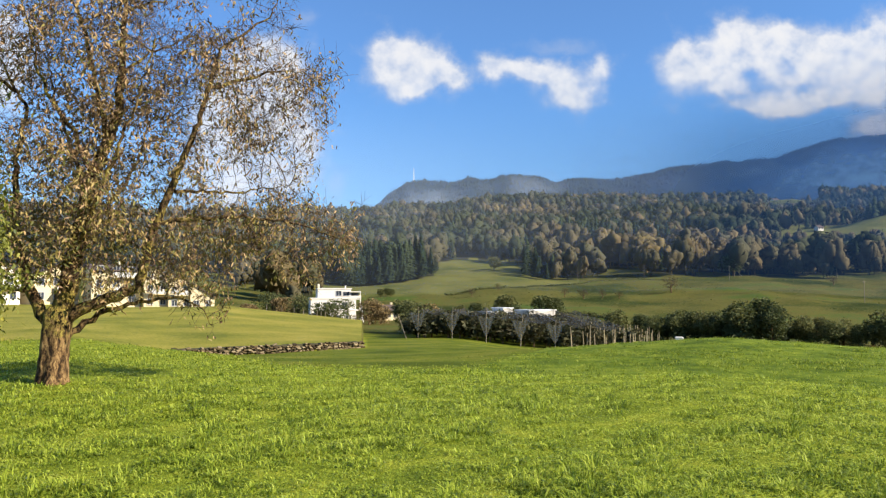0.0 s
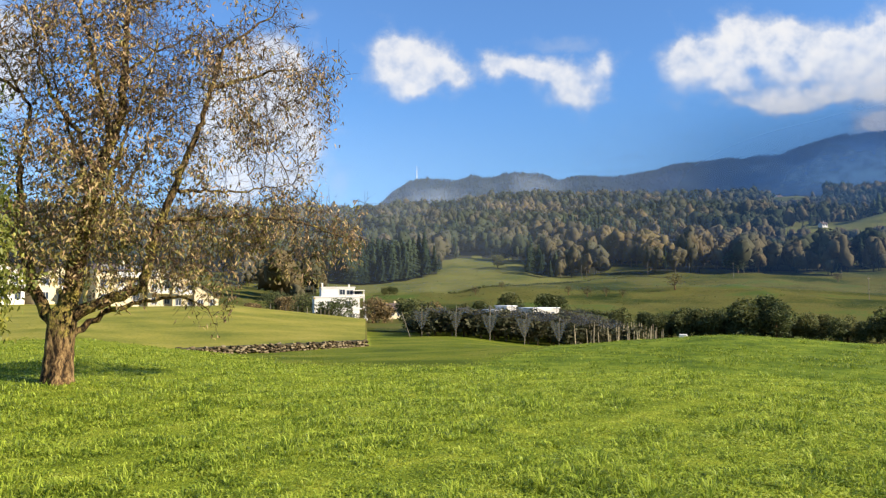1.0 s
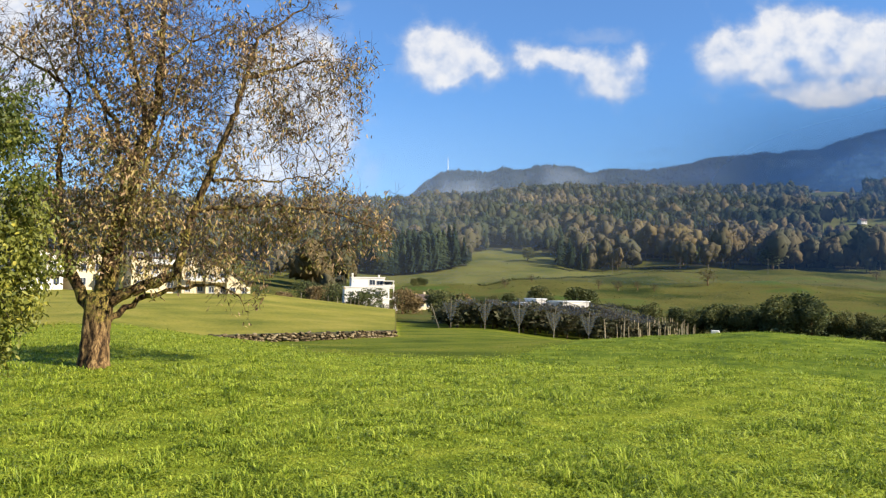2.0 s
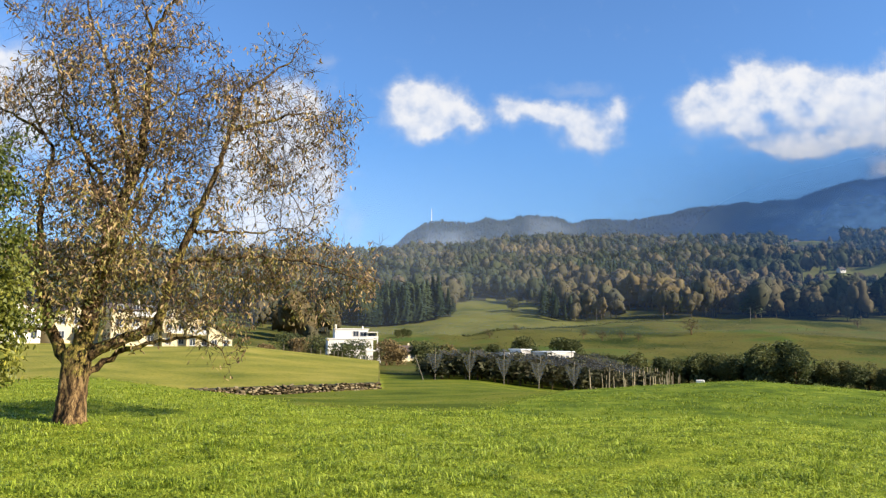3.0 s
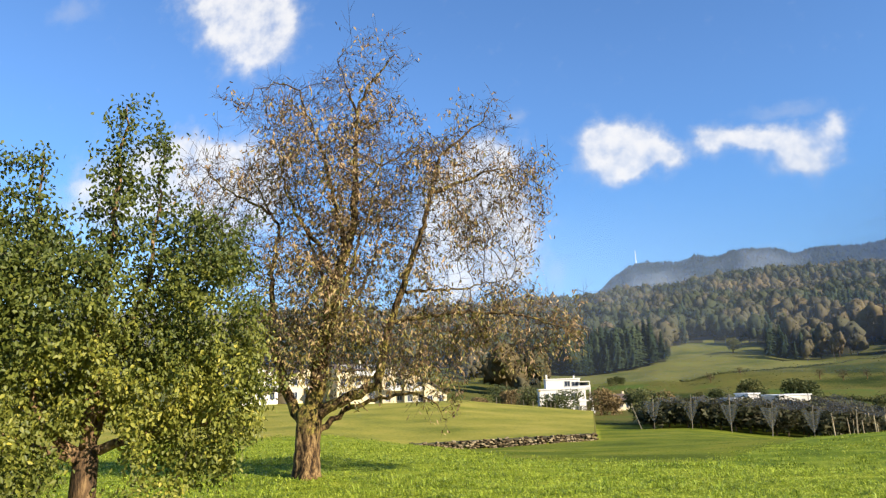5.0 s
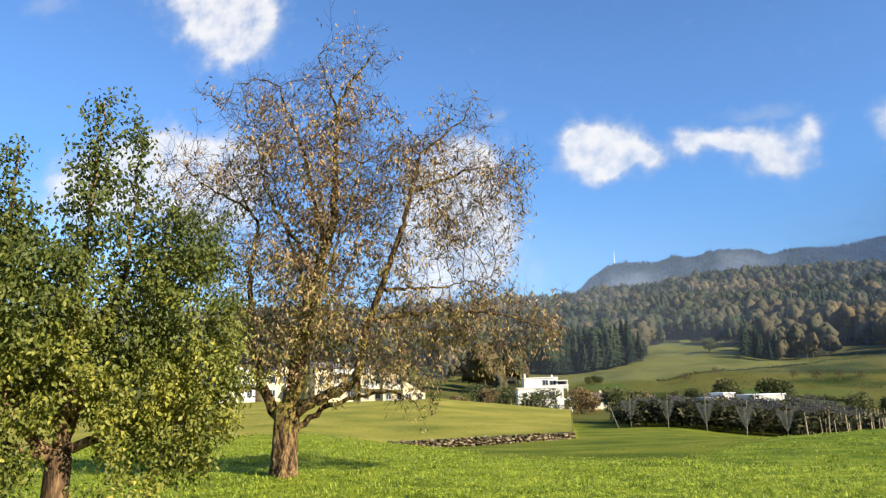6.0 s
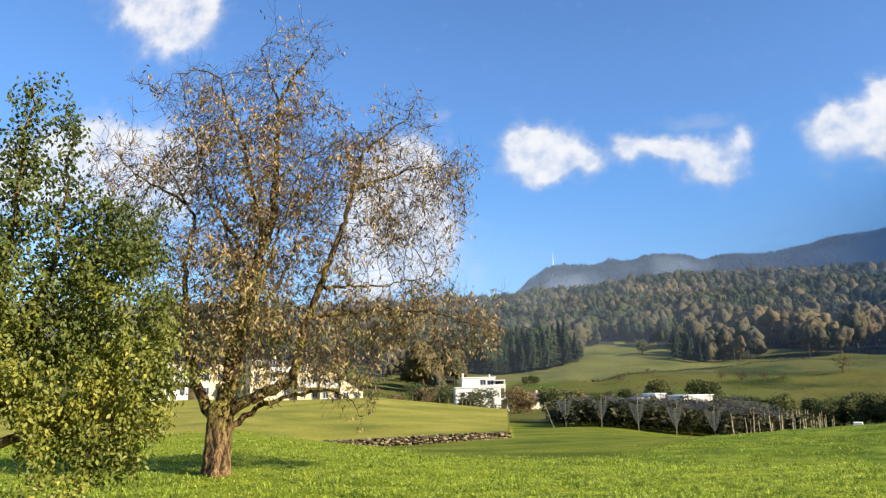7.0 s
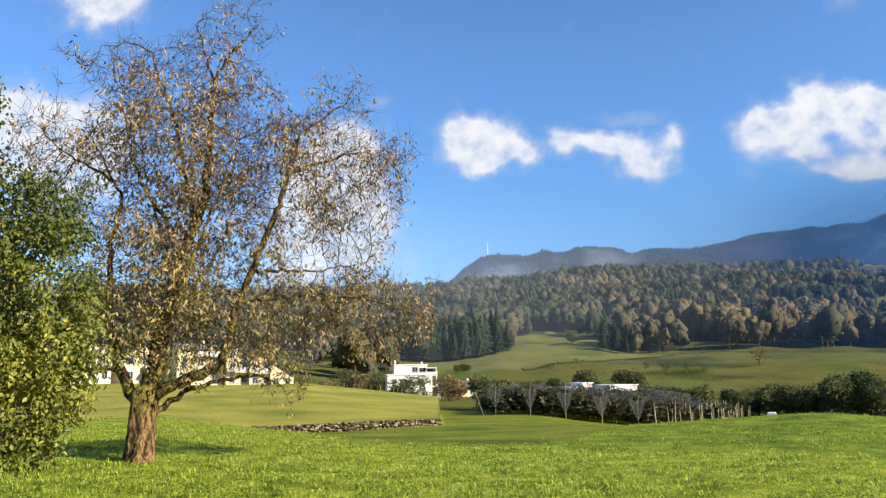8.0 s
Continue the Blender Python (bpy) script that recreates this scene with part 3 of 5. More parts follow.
def inside(balls, count, seed, hollow=.0):
    """Random points in a union of ellipsoids (centre, radii), fuller towards the outside by hollow."""
    g = np.random.default_rng(seed)
    volume = np.array([r[0] * r[1] * r[2] for _, r in balls])
    which = g.choice(len(balls), count, p=volume / volume.sum())
    d = g.normal(size=(count, 3))
    d /= np.linalg.norm(d, axis=1)[:, None]
    rad = g.uniform(hollow ** 3, 1, count) ** (1 / 3)
    c, r = np.array([b[0] for b in balls], float)[which], np.array([b[1] for b in balls], float)[which]
    return c + d * rad[:, None] * r


def spurs(balls, count, length, seed):
    """Points along shoots that stick out of a crown and give it a ragged outline."""
    g = np.random.default_rng(seed)
    out = []
    for _ in range(count):
        c, r = balls[g.integers(len(balls))]
        d = Vector(g.normal(size=3))
        d.z = abs(d.z) * 1.2
        d.normalize()
        p = Vector((c[0] + d.x * r[0] * .95, c[1] + d.y * r[1] * .95, c[2] + d.z * r[2] * .95))
        way = (d + Vector((0, 0, .5)) + Vector(g.normal(size=3)) * .3).normalized()
        for k in range(int(g.uniform(*length) / .12)):
            p = p + way * .12
            way = (way + Vector(g.normal(size=3)) * .15).normalized()
            out.append(p.copy())
    return np.array(out)


def make_tree(name, base, facing, limbs, girth, targets, tip, power, most, leaves, barks, seed, label, category, flare=None, rules=None, limb_name="limb", hairs=0.0, size=1.0):
    """A tree thing: trunk, limbs, twigs and leaves. Its local x runs across the view, y away."""
    root = new(name)
    root.matrix_basis = Matrix.Translation(base) @ Matrix.Rotation(-radians(facing), 4, "Z") @ Matrix.Scale(size, 4)
    nodes, parent, owner, first = grow(limbs, targets, seed=seed, **(rules or {}))
    radius = thickness(parent, tip, power, most)
    for number, (thick, thin) in enumerate(girth):
        mine = [i for i in range(first) if owner[i] == number]
        for k, i in enumerate(mine):
            radius[i] = thick + (thin - thick) * (k / max(1, len(mine) - 1)) ** .8
    for number in range(len(limbs)):
        pick = [o == number for o in owner]
        v, q = tubes(nodes, parent, radius, pick, flare if number == 0 else None)
        if v:
            part("trunk" if number == 0 else limb_name, mesh_of(limb_name, v, q, smooth=True), barks[0] if number == 0 else barks[1], root)
    if hairs:
        g = np.random.default_rng(seed + 5)
        for i in range(first, len(nodes)):
            back = nodes[parent[i]]
            for _ in range(g.poisson(hairs) if radius[i] < .016 else 0):
                way = (nodes[i] - back).normalized() + Vector(g.normal(size=3)) * .75
                way.z += .12
                tip_at, long = i, g.uniform(.14, .42)
                for k in range(2):
                    nodes.append(nodes[tip_at] + way.normalized() * long / 2), parent.append(tip_at), owner.append(-1), radius.append(.0036 - .0009 * k)
                    way += Vector(g.normal(size=3)) * .2
                    tip_at = len(nodes) - 1
    v, q = tubes(nodes, parent, radius, [o < 0 for o in owner])
    tagged(part("twigwork", mesh_of("twigwork", v, q, smooth=True), barks[2], root), kind="stuff")
    spots = leaves["where"](nodes, radius, owner)
    tagged(part("leaves", leaf_mesh("leaves", spots, leaves["length"], leaves["width"], leaves["hang"], seed + 1, leaves["spread"], leaves["tint"]), leaves["skin"], root), leaves["label"], kind="stuff")
    return tagged(root, label, category)


def old_trunk(p, angle):
    """Flared foot and ribs of an old trunk."""
    foot = 1 + .30 * math.exp(-max(p.z, 0) / .17) * (1 + .5 * math.cos(3 * angle + 1))
    rib = noise.noise(Vector((math.cos(angle) * 2.2, math.sin(angle) * 2.2, p.z * .45 + 3.3))) * .24 + noise.noise(Vector((math.cos(angle) * 6, math.sin(angle) * 6, p.z * .7))) * .13
    return foot * (1 + rib - .04 * math.exp(-((p.z - .8) / .3) ** 2))


def bare_spots(nodes, radius, owner):
    """Dry leaves in uneven clusters, fuller low down and out on the right."""
    g = np.random.default_rng(5)
    spots = []
    for p, r, o in zip(nodes, radius, owner):
        if o >= 0:
            continue
        full = .42 + 1.5 * noise.noise(p * .9) + 1.1 * noise.noise(p * 2.3) + (.55 if p.z < 3.4 else 0) + (-.12 if p.x < 2 else .45 if p.z < 4 else .1) + .8 * math.exp(-((p.x - .9) / .8) ** 2 - ((p.z - 6.0) / 1.4) ** 2) + 1.2 * math.exp(-((p.x - .5) / 1.1) ** 2 - ((p.z - 3.9) / 1.7) ** 2)
        if g.uniform() < max(.05, full) * (.36 if r < .009 else .08):
            spots += [p] * g.integers(1, 5)
    return spots


CHERRY_AT = stand(-27.4, 14.7)
CROWN_TOP = (((1, 0, 8.6), (.5, .6, .55)), ((1.5, 0, 8.25), (.6, .6, .55)), ((1.85, 0, 8.75), (.22, .25, .25)), ((.9, 0, 7.5), (1.25, 1.4, .95)), ((-.45, 0, 7.45), (.95, 1.1, .75)), ((.5, .1, 6.2), (1.8, 1.9, 1.4)),
             ((2, 0, 7), (.7, .9, .6)), ((3.9, -.3, 7.2), (.35, .5, .5)), ((3.2, -.2, 6.75), (.5, .7, .4)), ((4.75, -.2, 6.2), (.35, .5, .3)), ((-2, 0, 6.3), (.6, .7, .5)))
CROWN_MIDDLE = (((3, -.3, 5.6), (1.75, 1.7, 1.3)), ((4.4, -.3, 5.7), (.85, 1, .75)), ((4.1, -.2, 4.6), (.75, 1.1, .9)), ((-1.5, .2, 5.6), (1.1, 1.4, 1)), ((-1.2, .1, 4.5), (.85, 1.2, .9)), ((.6, 0, 4.6), (1, 1, .9)),
                ((2.2, -.3, 4.2), (.9, 1, .8)))
CROWN_SKIRT = (((3.6, .1, 3.25), (1.7, 1.4, .75)), ((5, -.6, 2.85), (.75, .7, .55)), ((4.5, -.4, 2.35), (.7, .7, .45)), ((.2, 0, 3.5), (1.5, 1.5, 1.3)), ((-.3, 0, 2.5), (1.1, 1.2, .75)), ((1.9, -.2, 2.6), (1.1, 1.1, .7)),
               ((1.1, -.3, 2), (.9, .8, .5)), ((2.5, -.1, 2), (.9, .8, .5)), ((-.9, .1, 3.6), (.8, 1, .8)), ((2.6, .2, 1.5), (.6, .6, .3)), ((2.8, .2, 1.15), (.18, .3, .3)))
CROWN = CROWN_TOP + CROWN_MIDDLE + CROWN_SKIRT
STEM_LIMBS = (
    ((0, 0, -.15), (.09, .02, 1.5)),
    ((.1, 0, 1.2), (.6, .1, 3.94), (1, .2, 5.12), (1.1, .1, 7.59), (1.29, .1, 8.14), (1.95, 0, 8.95)),
    ((.12, -.05, 1.1), (.34, -.1, 1.38), (1.38, -.35, 1.84), (1.73, -.45, 3.24), (2.34, -.5, 4.89), (2.78, -.4, 6.54), (3.73, -.4, 7.31), (4, -.4, 7.85)),
    ((.03, .03, 1.05), (-.38, .18, 1.74), (-.64, .3, 2.82), (-.69, .4, 4.17), (-.54, .35, 5.1), (-1.15, .3, 6.3)),
)
LOW_BOUGHS = (
    ((.12, .02, .75), (.3, .06, 1.02), (.76, .18, 1.34), (1.54, .3, 1.58), (2.22, .35, 1.64), (2.7, .35, 1.4), (2.81, .3, 1.1)),
    ((1.7, -.45, 3.07), (2.96, -.7, 3.2), (3.8, -.8, 3.16), (4.54, -.9, 3.03), (5.4, -1, 2.71)),
    ((2.62, -.4, 5.69), (3.04, -.3, 5.94), (4.1, -.25, 6.33), (4.65, -.2, 6.4)),
    ((1.91, -.45, 3.66), (3.1, -.2, 3.72), (4.21, -.2, 3.96)),
    ((.8, .15, 4.7), (.41, -.15, 6.44), (-.12, -.2, 7.93), (-.5, -.15, 8.14), (-1.05, -.1, 8)),
)
TOP_BOUGHS = (
    ((-.65, .35, 5.43), (-1.61, .2, 5.9), (-2.1, .1, 6.36)),
    ((1.08, .1, 7.21), (2.2, .4, 7.8)),
    ((1, .2, 5.9), (1.59, .5, 6.54), (2.55, .6, 7.14)),
    ((1.1, .1, 7.6), (.7, 0, 8.78), (.98, 0, 9.15)),
    ((.6, .1, 3.94), (.25, -.4, 4.64), (-.15, -.7, 5.11), (-.38, -.8, 5.69), (-.62, -.8, 6.8)),
    ((-.35, .18, 1.72), (-.66, .1, 1.83), (-1.08, 0, 1.74), (-1.22, -.05, 1.53)),
    ((.42, .08, 3.1), (.76, .5, 3.25), (1.22, .9, 3.94), (1.57, 1.2, 4.77), (1.7, 1.3, 5.9)),
    ((.31, .05, 2.3), (.5, -.6, 3), (.9, -1.1, 4.1), (1.3, -1.3, 5.4), (1.5, -1.3, 6.3)),
    ((.5, .1, 3.6), (.2, .8, 4.6), (-.1, 1.2, 5.6), (-.3, 1.3, 6.8)),
)
CHERRY_LIMBS = STEM_LIMBS + LOW_BOUGHS + TOP_BOUGHS
CHERRY_GIRTH = ((.25, .255), (.185, .013), (.12, .010), (.12, .009), (.075, .008), (.05, .009), (.045, .008), (.04, .008), (.06, .009), (.036, .008), (.03, .008), (.036, .008), (.03, .007), (.055, .009), (.035, .008), (.055, .009), (.055, .009), (.055, .009))


def tufted(points, size, least):
    """The points of a crown that fall into its looser clumps, with gaps of sky between them."""
    return np.array([p for p in points if noise.noise(Vector(p) * (1 / size)) + .5 * noise.noise(Vector(p) * (2.6 / size)) > least - (.25 if p[2] < 4.6 and p[0] < 2.4 else 0)])


make_tree("old_cherry_tree", CHERRY_AT - Vector((0, 0, .1)), -27, CHERRY_LIMBS, CHERRY_GIRTH, np.concatenate([tufted(inside(CROWN, 17000, 11, .15), .8, -.2), spurs(CROWN, 170, (.3, .8), 13)]), .0030, 2.25, .045,
          {"where": bare_spots, "length": (.072, .13), "width": (.026, .044), "hang": .52, "spread": .07, "skin": DRY_LEAF, "tint": cherry_tint, "label": "drooping dry brown and olive autumn leaves"},
          (OLD_BARK, LIMB_BARK, TWIG), 21, "old half-bare cherry tree with lichened limbs and dry brown leaves", "tree", old_trunk,
          {"stride": .12, "reach": 1.4, "kill": .14, "wander": .13, "rounds": 120}, hairs=1.5, size=.96)


def pear_spots(nodes, radius, owner):
    g = np.random.default_rng(9)
    spots = []
    for p, r, o in zip(nodes, radius, owner):
        if r < .02:
            spots += [p] * g.poisson(31 if p.z < 3.0 else 26)
    return spots


PEAR_AT = stand(-42.4, 8.0)
PEAR_CROWN = (((-.5, 0, 2.2), (1.1, 1.1, 1.0)), ((.5, 0, 1.85), (.7, .9, .6)), ((1.1, 0, 2.3), (.62, .8, .95)), ((1.2, 0, 1.5), (.56, .7, .6)), ((1.15, .1, 3.0), (.36, .45, .5)), ((.22, 0, 3.25), (.30, .4, .8)), ((.27, 0, 4.0), (.11, .14, .6)),
              ((.06, 0, 3.9), (.12, .15, .5)), ((.62, .1, 3.35), (.10, .14, .6)), ((.64, .1, 4.05), (.05, .06, .35)), ((-.5, .1, 2.85), (.36, .45, .7)), ((-1.1, 0, 3.0), (.48, .5, .85)), ((-1.7, 0, 2.3), (.7, .8, .9)),
              ((.66, -.3, .95), (.27, .4, .5)), ((1.2, -.1, 1.05), (.42, .45, .34)), ((-.55, -.25, 1.2), (.5, .6, .4)), ((-1.3, -.2, 1.3), (.6, .6, .45)), ((-.7, -.25, .95), (.45, .5, .35)))
PEAR_LIMBS = (
    ((0, 0, -.1), (.02, 0, .5), (.06, 0, 1.15)),
    ((.06, 0, 1.15), (.1, 0, 2.2), (.2, 0, 3.3), (.28, 0, 4.55)),
    ((.06, 0, 1.1), (.5, -.1, 1.25), (1.1, -.1, 1.3), (1.5, 0, 1.7)),
    ((.06, 0, 1.0), (-.4, 0, 1.5), (-.5, .1, 2.6), (-.48, .1, 4.05)),
    ((.06, 0, 1.15), (.3, .1, 1.9), (.52, .1, 2.7), (.62, .1, 3.6), (.66, .1, 4.3)),
    ((.06, 0, 1.0), (-.7, -.1, 1.3), (-1.4, 0, 2.0), (-1.5, 0, 3.4)),
)


def clumped(points, size, least):
    """The points that fall into the thicker clumps of a crown."""
    return np.array([p for p in points if p[2] > 2.8 or noise.noise(Vector(p) * (1 / size)) > least])


PEAR_GIRTH = ((.14, .11), (.07, .008), (.05, .008), (.05, .008), (.045, .008), (.05, .008))
make_tree("pear_tree", PEAR_AT, -41.8, PEAR_LIMBS, PEAR_GIRTH, np.concatenate([clumped(inside(PEAR_CROWN, 8200, 12), .36, -.07), spurs(PEAR_CROWN, 36, (.2, .5), 14)]), .003, 2.4, .05,
          {"where": pear_spots, "length": (.036, .064), "width": (.022, .036), "hang": .5, "spread": .065, "skin": PEAR_LEAF, "tint": pear_tint, "label": "glossy green leaves turning yellow on the lower boughs"},
          (BARK, BARK, TWIG), 31, "young pear tree with upright leafy shoots, green turning yellow", "tree", None,
          {"stride": .1, "reach": 1.2, "kill": .13, "wander": .3, "rounds": 80})

# ---- woods ----


def ball_shape(detail, seed, rough=.35):
    """A lumpy crown of unit size: corners and triangles."""
    bm = bmesh.new()
    bmesh.ops.create_icosphere(bm, subdivisions=detail, radius=1)
    for v in bm.verts:
        k = 1 + rough * noise.noise(v.co * 1.6 + Vector((seed * 3.1, 0, 0))) + rough * .6 * noise.noise(v.co * 4 + Vector((0, seed * 2.3, 0)))
        v.co *= k + rough * .4 * noise.noise(v.co * 9 + Vector((seed, seed, 0)))
    out = np.array([v.co for v in bm.verts]), np.array([[v.index for v in f.verts] for f in bm.faces])
    bm.free()
    return out


def flakes(count, size, seed, low=.62, high=1.16):
    """Loose leaf clumps over a unit ball: corners and triangles."""
    g = np.random.default_rng(seed)
    d = g.normal(size=(count, 3))
    d /= np.linalg.norm(d, axis=1)[:, None]
    c = d * g.uniform(low, high, count)[:, None]
    v = c[:, None, :] + g.normal(size=(count, 3, 3)) * size
    return v.reshape(-1, 3), np.arange(count * 3).reshape(-1, 3)


def round_template(lobes, bits, seed):
    """A broad crown: several boughs, each a small core hung all over with loose leaf clumps."""
    g = np.random.default_rng(seed + 200)
    boughs = [((0, 0, g.uniform(0, .2)), .8 if lobes < 1 else .68)]
    for k in range(lobes):
        a = 6.28 * k / lobes + g.uniform(-.5, .5)
        boughs.append(((math.cos(a) * .55, math.sin(a) * .55, g.uniform(-.45, .6)), g.uniform(.36, .55)))
    V, T, total = [], [], 0
    for k, (c, w) in enumerate(boughs):
        for core, (v, t) in ((.98, ball_shape(1 if lobes < 1 else 2, seed * 7 + k, .75)), (1.0, flakes(bits, .17, seed * 31 + k, .85, 1.2))):
            V.append(v * (w * core, w * core, w * 1.05 * core) + c), T.append(t + total)
            total += len(v)
    v = np.concatenate(V) * (.42, .42, .46) + (0, 0, .54)
    trunk = np.array([(.03, 0, -.05), (-.015, .026, -.05), (-.015, -.026, -.05), (0, 0, .5)])
    return np.concatenate([v, trunk]), np.concatenate(T + [np.array([(0, 1, 3), (1, 2, 3), (2, 0, 3)]) + total])


def spruce_template(tiers, points, seed):
    g = np.random.default_rng(seed)
    verts, tris = [], []
    for k in range(tiers):
        low, high = .08 + .86 * k / tiers, .08 + .86 * (k + 1.7) / tiers
        wide = .18 * (1 - k / tiers) ** .7 + .015
        first = len(verts)
        verts.append((0, 0, min(high, 1.02)))
        for q in range(points * 2):
            a = math.pi * q / points + k
            s = wide * (1 if q % 2 else .62) * g.uniform(.6, 1.25)
            verts.append((math.cos(a) * s, math.sin(a) * s, low + g.uniform(-.02, .02) + (.03 if q % 2 == 0 else 0)))
        for q in range(points * 2):
            tris.append((first, first + 1 + q, first + 1 + (q + 1) % (points * 2)))
    return np.array(verts), np.array(tris)


def plant(name, templates, spots, tall, wide, tint, skin, label, seed, category="trees"):
    """One mesh of many distant trees."""
    g = np.random.default_rng(seed)
    V, T, C, total = [], [], [], 0
    which = g.integers(0, len(templates), len(spots))
    for k, (v, t) in enumerate(templates):
        mine = np.where(which == k)[0]
        if not len(mine):
            continue
        a = g.uniform(0, 6.28, len(mine))
        c, s = np.cos(a)[:, None], np.sin(a)[:, None]
        h, w = tall[mine][:, None], (tall * wide)[mine][:, None]
        x, y, z = v[:, 0][None], v[:, 1][None], v[:, 2][None]
        p = np.stack([(x * c - y * s) * w, (x * s + y * c) * w, z * h], -1) + spots[mine][:, None, :]
        V.append(p.reshape(-1, 3))
        T.append((t[None] + (total + np.arange(len(mine)) * len(v))[:, None, None]).reshape(-1, 3))
        C.append(np.repeat(tint[mine], len(v)))
        total += len(mine) * len(v)
    me = mesh_of(name, np.concatenate(V), None, np.concatenate(T), np.concatenate(C))
    return tagged(part(name, me, skin), label, category, kind="stuff")


def scatter(count, az, r, seed):
    g = np.random.default_rng(seed)
    a, d = g.uniform(*az, count), np.sqrt(g.uniform(r[0] ** 2, r[1] ** 2, count))
    return a, d, np.sin(np.radians(a)) * d, np.cos(np.radians(a)) * d


def make_woods():
    near_round = [round_template(3, 34, s) for s in range(6)]
    far_round = [round_template(0, 36, s + 10) for s in range(7)]
    near_spruce = [spruce_template(15, 7, s) for s in range(3)]
    far_spruce = [spruce_template(5, 5, s) for s in range(3)]
    g = np.random.default_rng(40)
    for name, count, band, rounds, spruces, seed in (("near_wood", 4000, (240, 690), near_round, near_spruce, 41), ("hillside_wood", 12500, (690, 1480), far_round, far_spruce, 43)):
        a, d, x, y = scatter(count, (-44, 40), band, seed)
        if band[0] < 300:
            ea, ed, ex, ey = scatter(420, (-9.2, -.8), (398, 440), 44)
            a, d, x, y = (np.concatenate(p) for p in ((a, ea), (d, ed), (x, ex), (y, ey)))
            count = len(a)
        ok = wooded(a + .5 * ripple(x, y, 60), d + 14 * ripple(y, x, 50)) & ((a > -16) | (g.uniform(0, 1, count) < .45))
        a, d, x, y = a[ok], d[ok], x[ok], y[ok]
        spots = np.stack([x, y, height(x, y)], -1)
        mixed = ripple(x, y, 190) * .75 + ripple(y, x, 60) * .4 + np.where((a > -9) & (a < -.2) & (d < 455), 1.1, 0) + np.where((a > 6) & (a < 8.5) & (d < 480), .8, 0) - np.where((a > 8.5) & (d < 520), .5, 0) - np.where((d > 700) & (a > 4) & (a < 18), .45, 0)
        spruce = ((mixed + g.normal(0, .3, len(a)) > .5) | (g.uniform(0, 1, len(a)) < .07)) & ((d > 385) | ((a < -10) & (g.uniform(0, 1, len(a)) < .65)))
        tall = 9 + 15 * g.beta(1.6, 2.0, len(a)) + 3 * ripple(x, y, 60)
        tint = np.clip(.42 + .26 * ripple(x, y, 150) + .14 * ripple(y, x, 48) + g.normal(0, .085, len(a)) + np.where((a > 4) & (a < 18) & (d > 600), .1, 0) + np.where((a > 15) & (d < 640), .16, 0), .05, .95)
        tall *= 1 - .3 * ((a > 23.5) & (((d > 540) & (d < 700)) | ((d > 860) & (d < 1180))))
        tint = np.clip(tint - .08 * (d > 1000), .05, .95)
        i = np.where(spruce)[0]
        plant(name + "_spruces", spruces, spots[i], tall[i] * 1.0, g.uniform(.95, 1.35, len(i)), np.clip(g.normal(.45, .18, len(i)), 0, 1), CONIFER, "dark green spruces of the hillside wood", seed)
        i = np.where(~spruce)[0]
        plant(name + "_broadleaves", rounds, spots[i], tall[i], g.uniform(.7, 1.05, len(i)) * (.95 if band[0] > 600 else .95), tint[i], BROADLEAF, "olive, brown and russet autumn broadleaf wood on the hillside", seed + 1)
    a, d, x, y = (np.concatenate(p) for p in zip(scatter(9000, (-12, 36), (2750, 3560), 47), scatter(3600, (-12, 36), (3540, 3640), 49)))
    tiny = [spruce_template(1, 4, s + 30) for s in range(4)]
    tint = np.clip(g.normal(.5, .18, len(x)), 0, 1)
    plant("mountain_wood", tiny, np.stack([x, y, height(x, y) - 3], -1), np.where(d > 3540, g.uniform(9, 20, len(x)) * (.7 + .9 * np.clip(ripple(x, y, 70), 0, 1)), g.uniform(9, 20, len(x))), np.where(d > 3540, g.uniform(.9, 1.6, len(x)), g.uniform(1.8, 3.0, len(x))), tint, FAR_SPRUCE, "dark conifers on the far mountain", 48)


FAR_SPRUCE = surface("far_conifers", ((.2, (.010, .018, .018)), (.5, (.016, .026, .024)), (.8, (.028, .038, .030))), .01, .2, .95, .5, .5, attribute="tint")
make_woods()


def make_tussocks():
    """Rough tufts of herbs and thistles strewn over the hill pasture."""
    g = np.random.default_rng(58)
    tufts = []
    for k in range(4):
        v, t = flakes(9, .3, 60 + k)
        tufts.append((np.abs(v) * (.5, .5, .45) * np.sign(v * (1, 1, 0) + (0, 0, 1)), t))
    a, d, x, y = scatter(5200, (-7, 34), (215, 470), 57)
    ok = ~wooded(a, d + 12) & (ripple(x, y, 26) + g.normal(0, .5, len(a)) > .15)
    spots = np.stack([x[ok], y[ok], height(x[ok], y[ok]) - .05], -1)
    plant("pasture_tussocks", tufts, spots, g.uniform(.35, .95, len(spots)), g.uniform(1.0, 2.2, len(spots)), g.uniform(.1, .6, len(spots)), HEDGE_LEAF, "dark rough tussocks strewn over the hill pasture", 59, "tussocks")


make_tussocks()


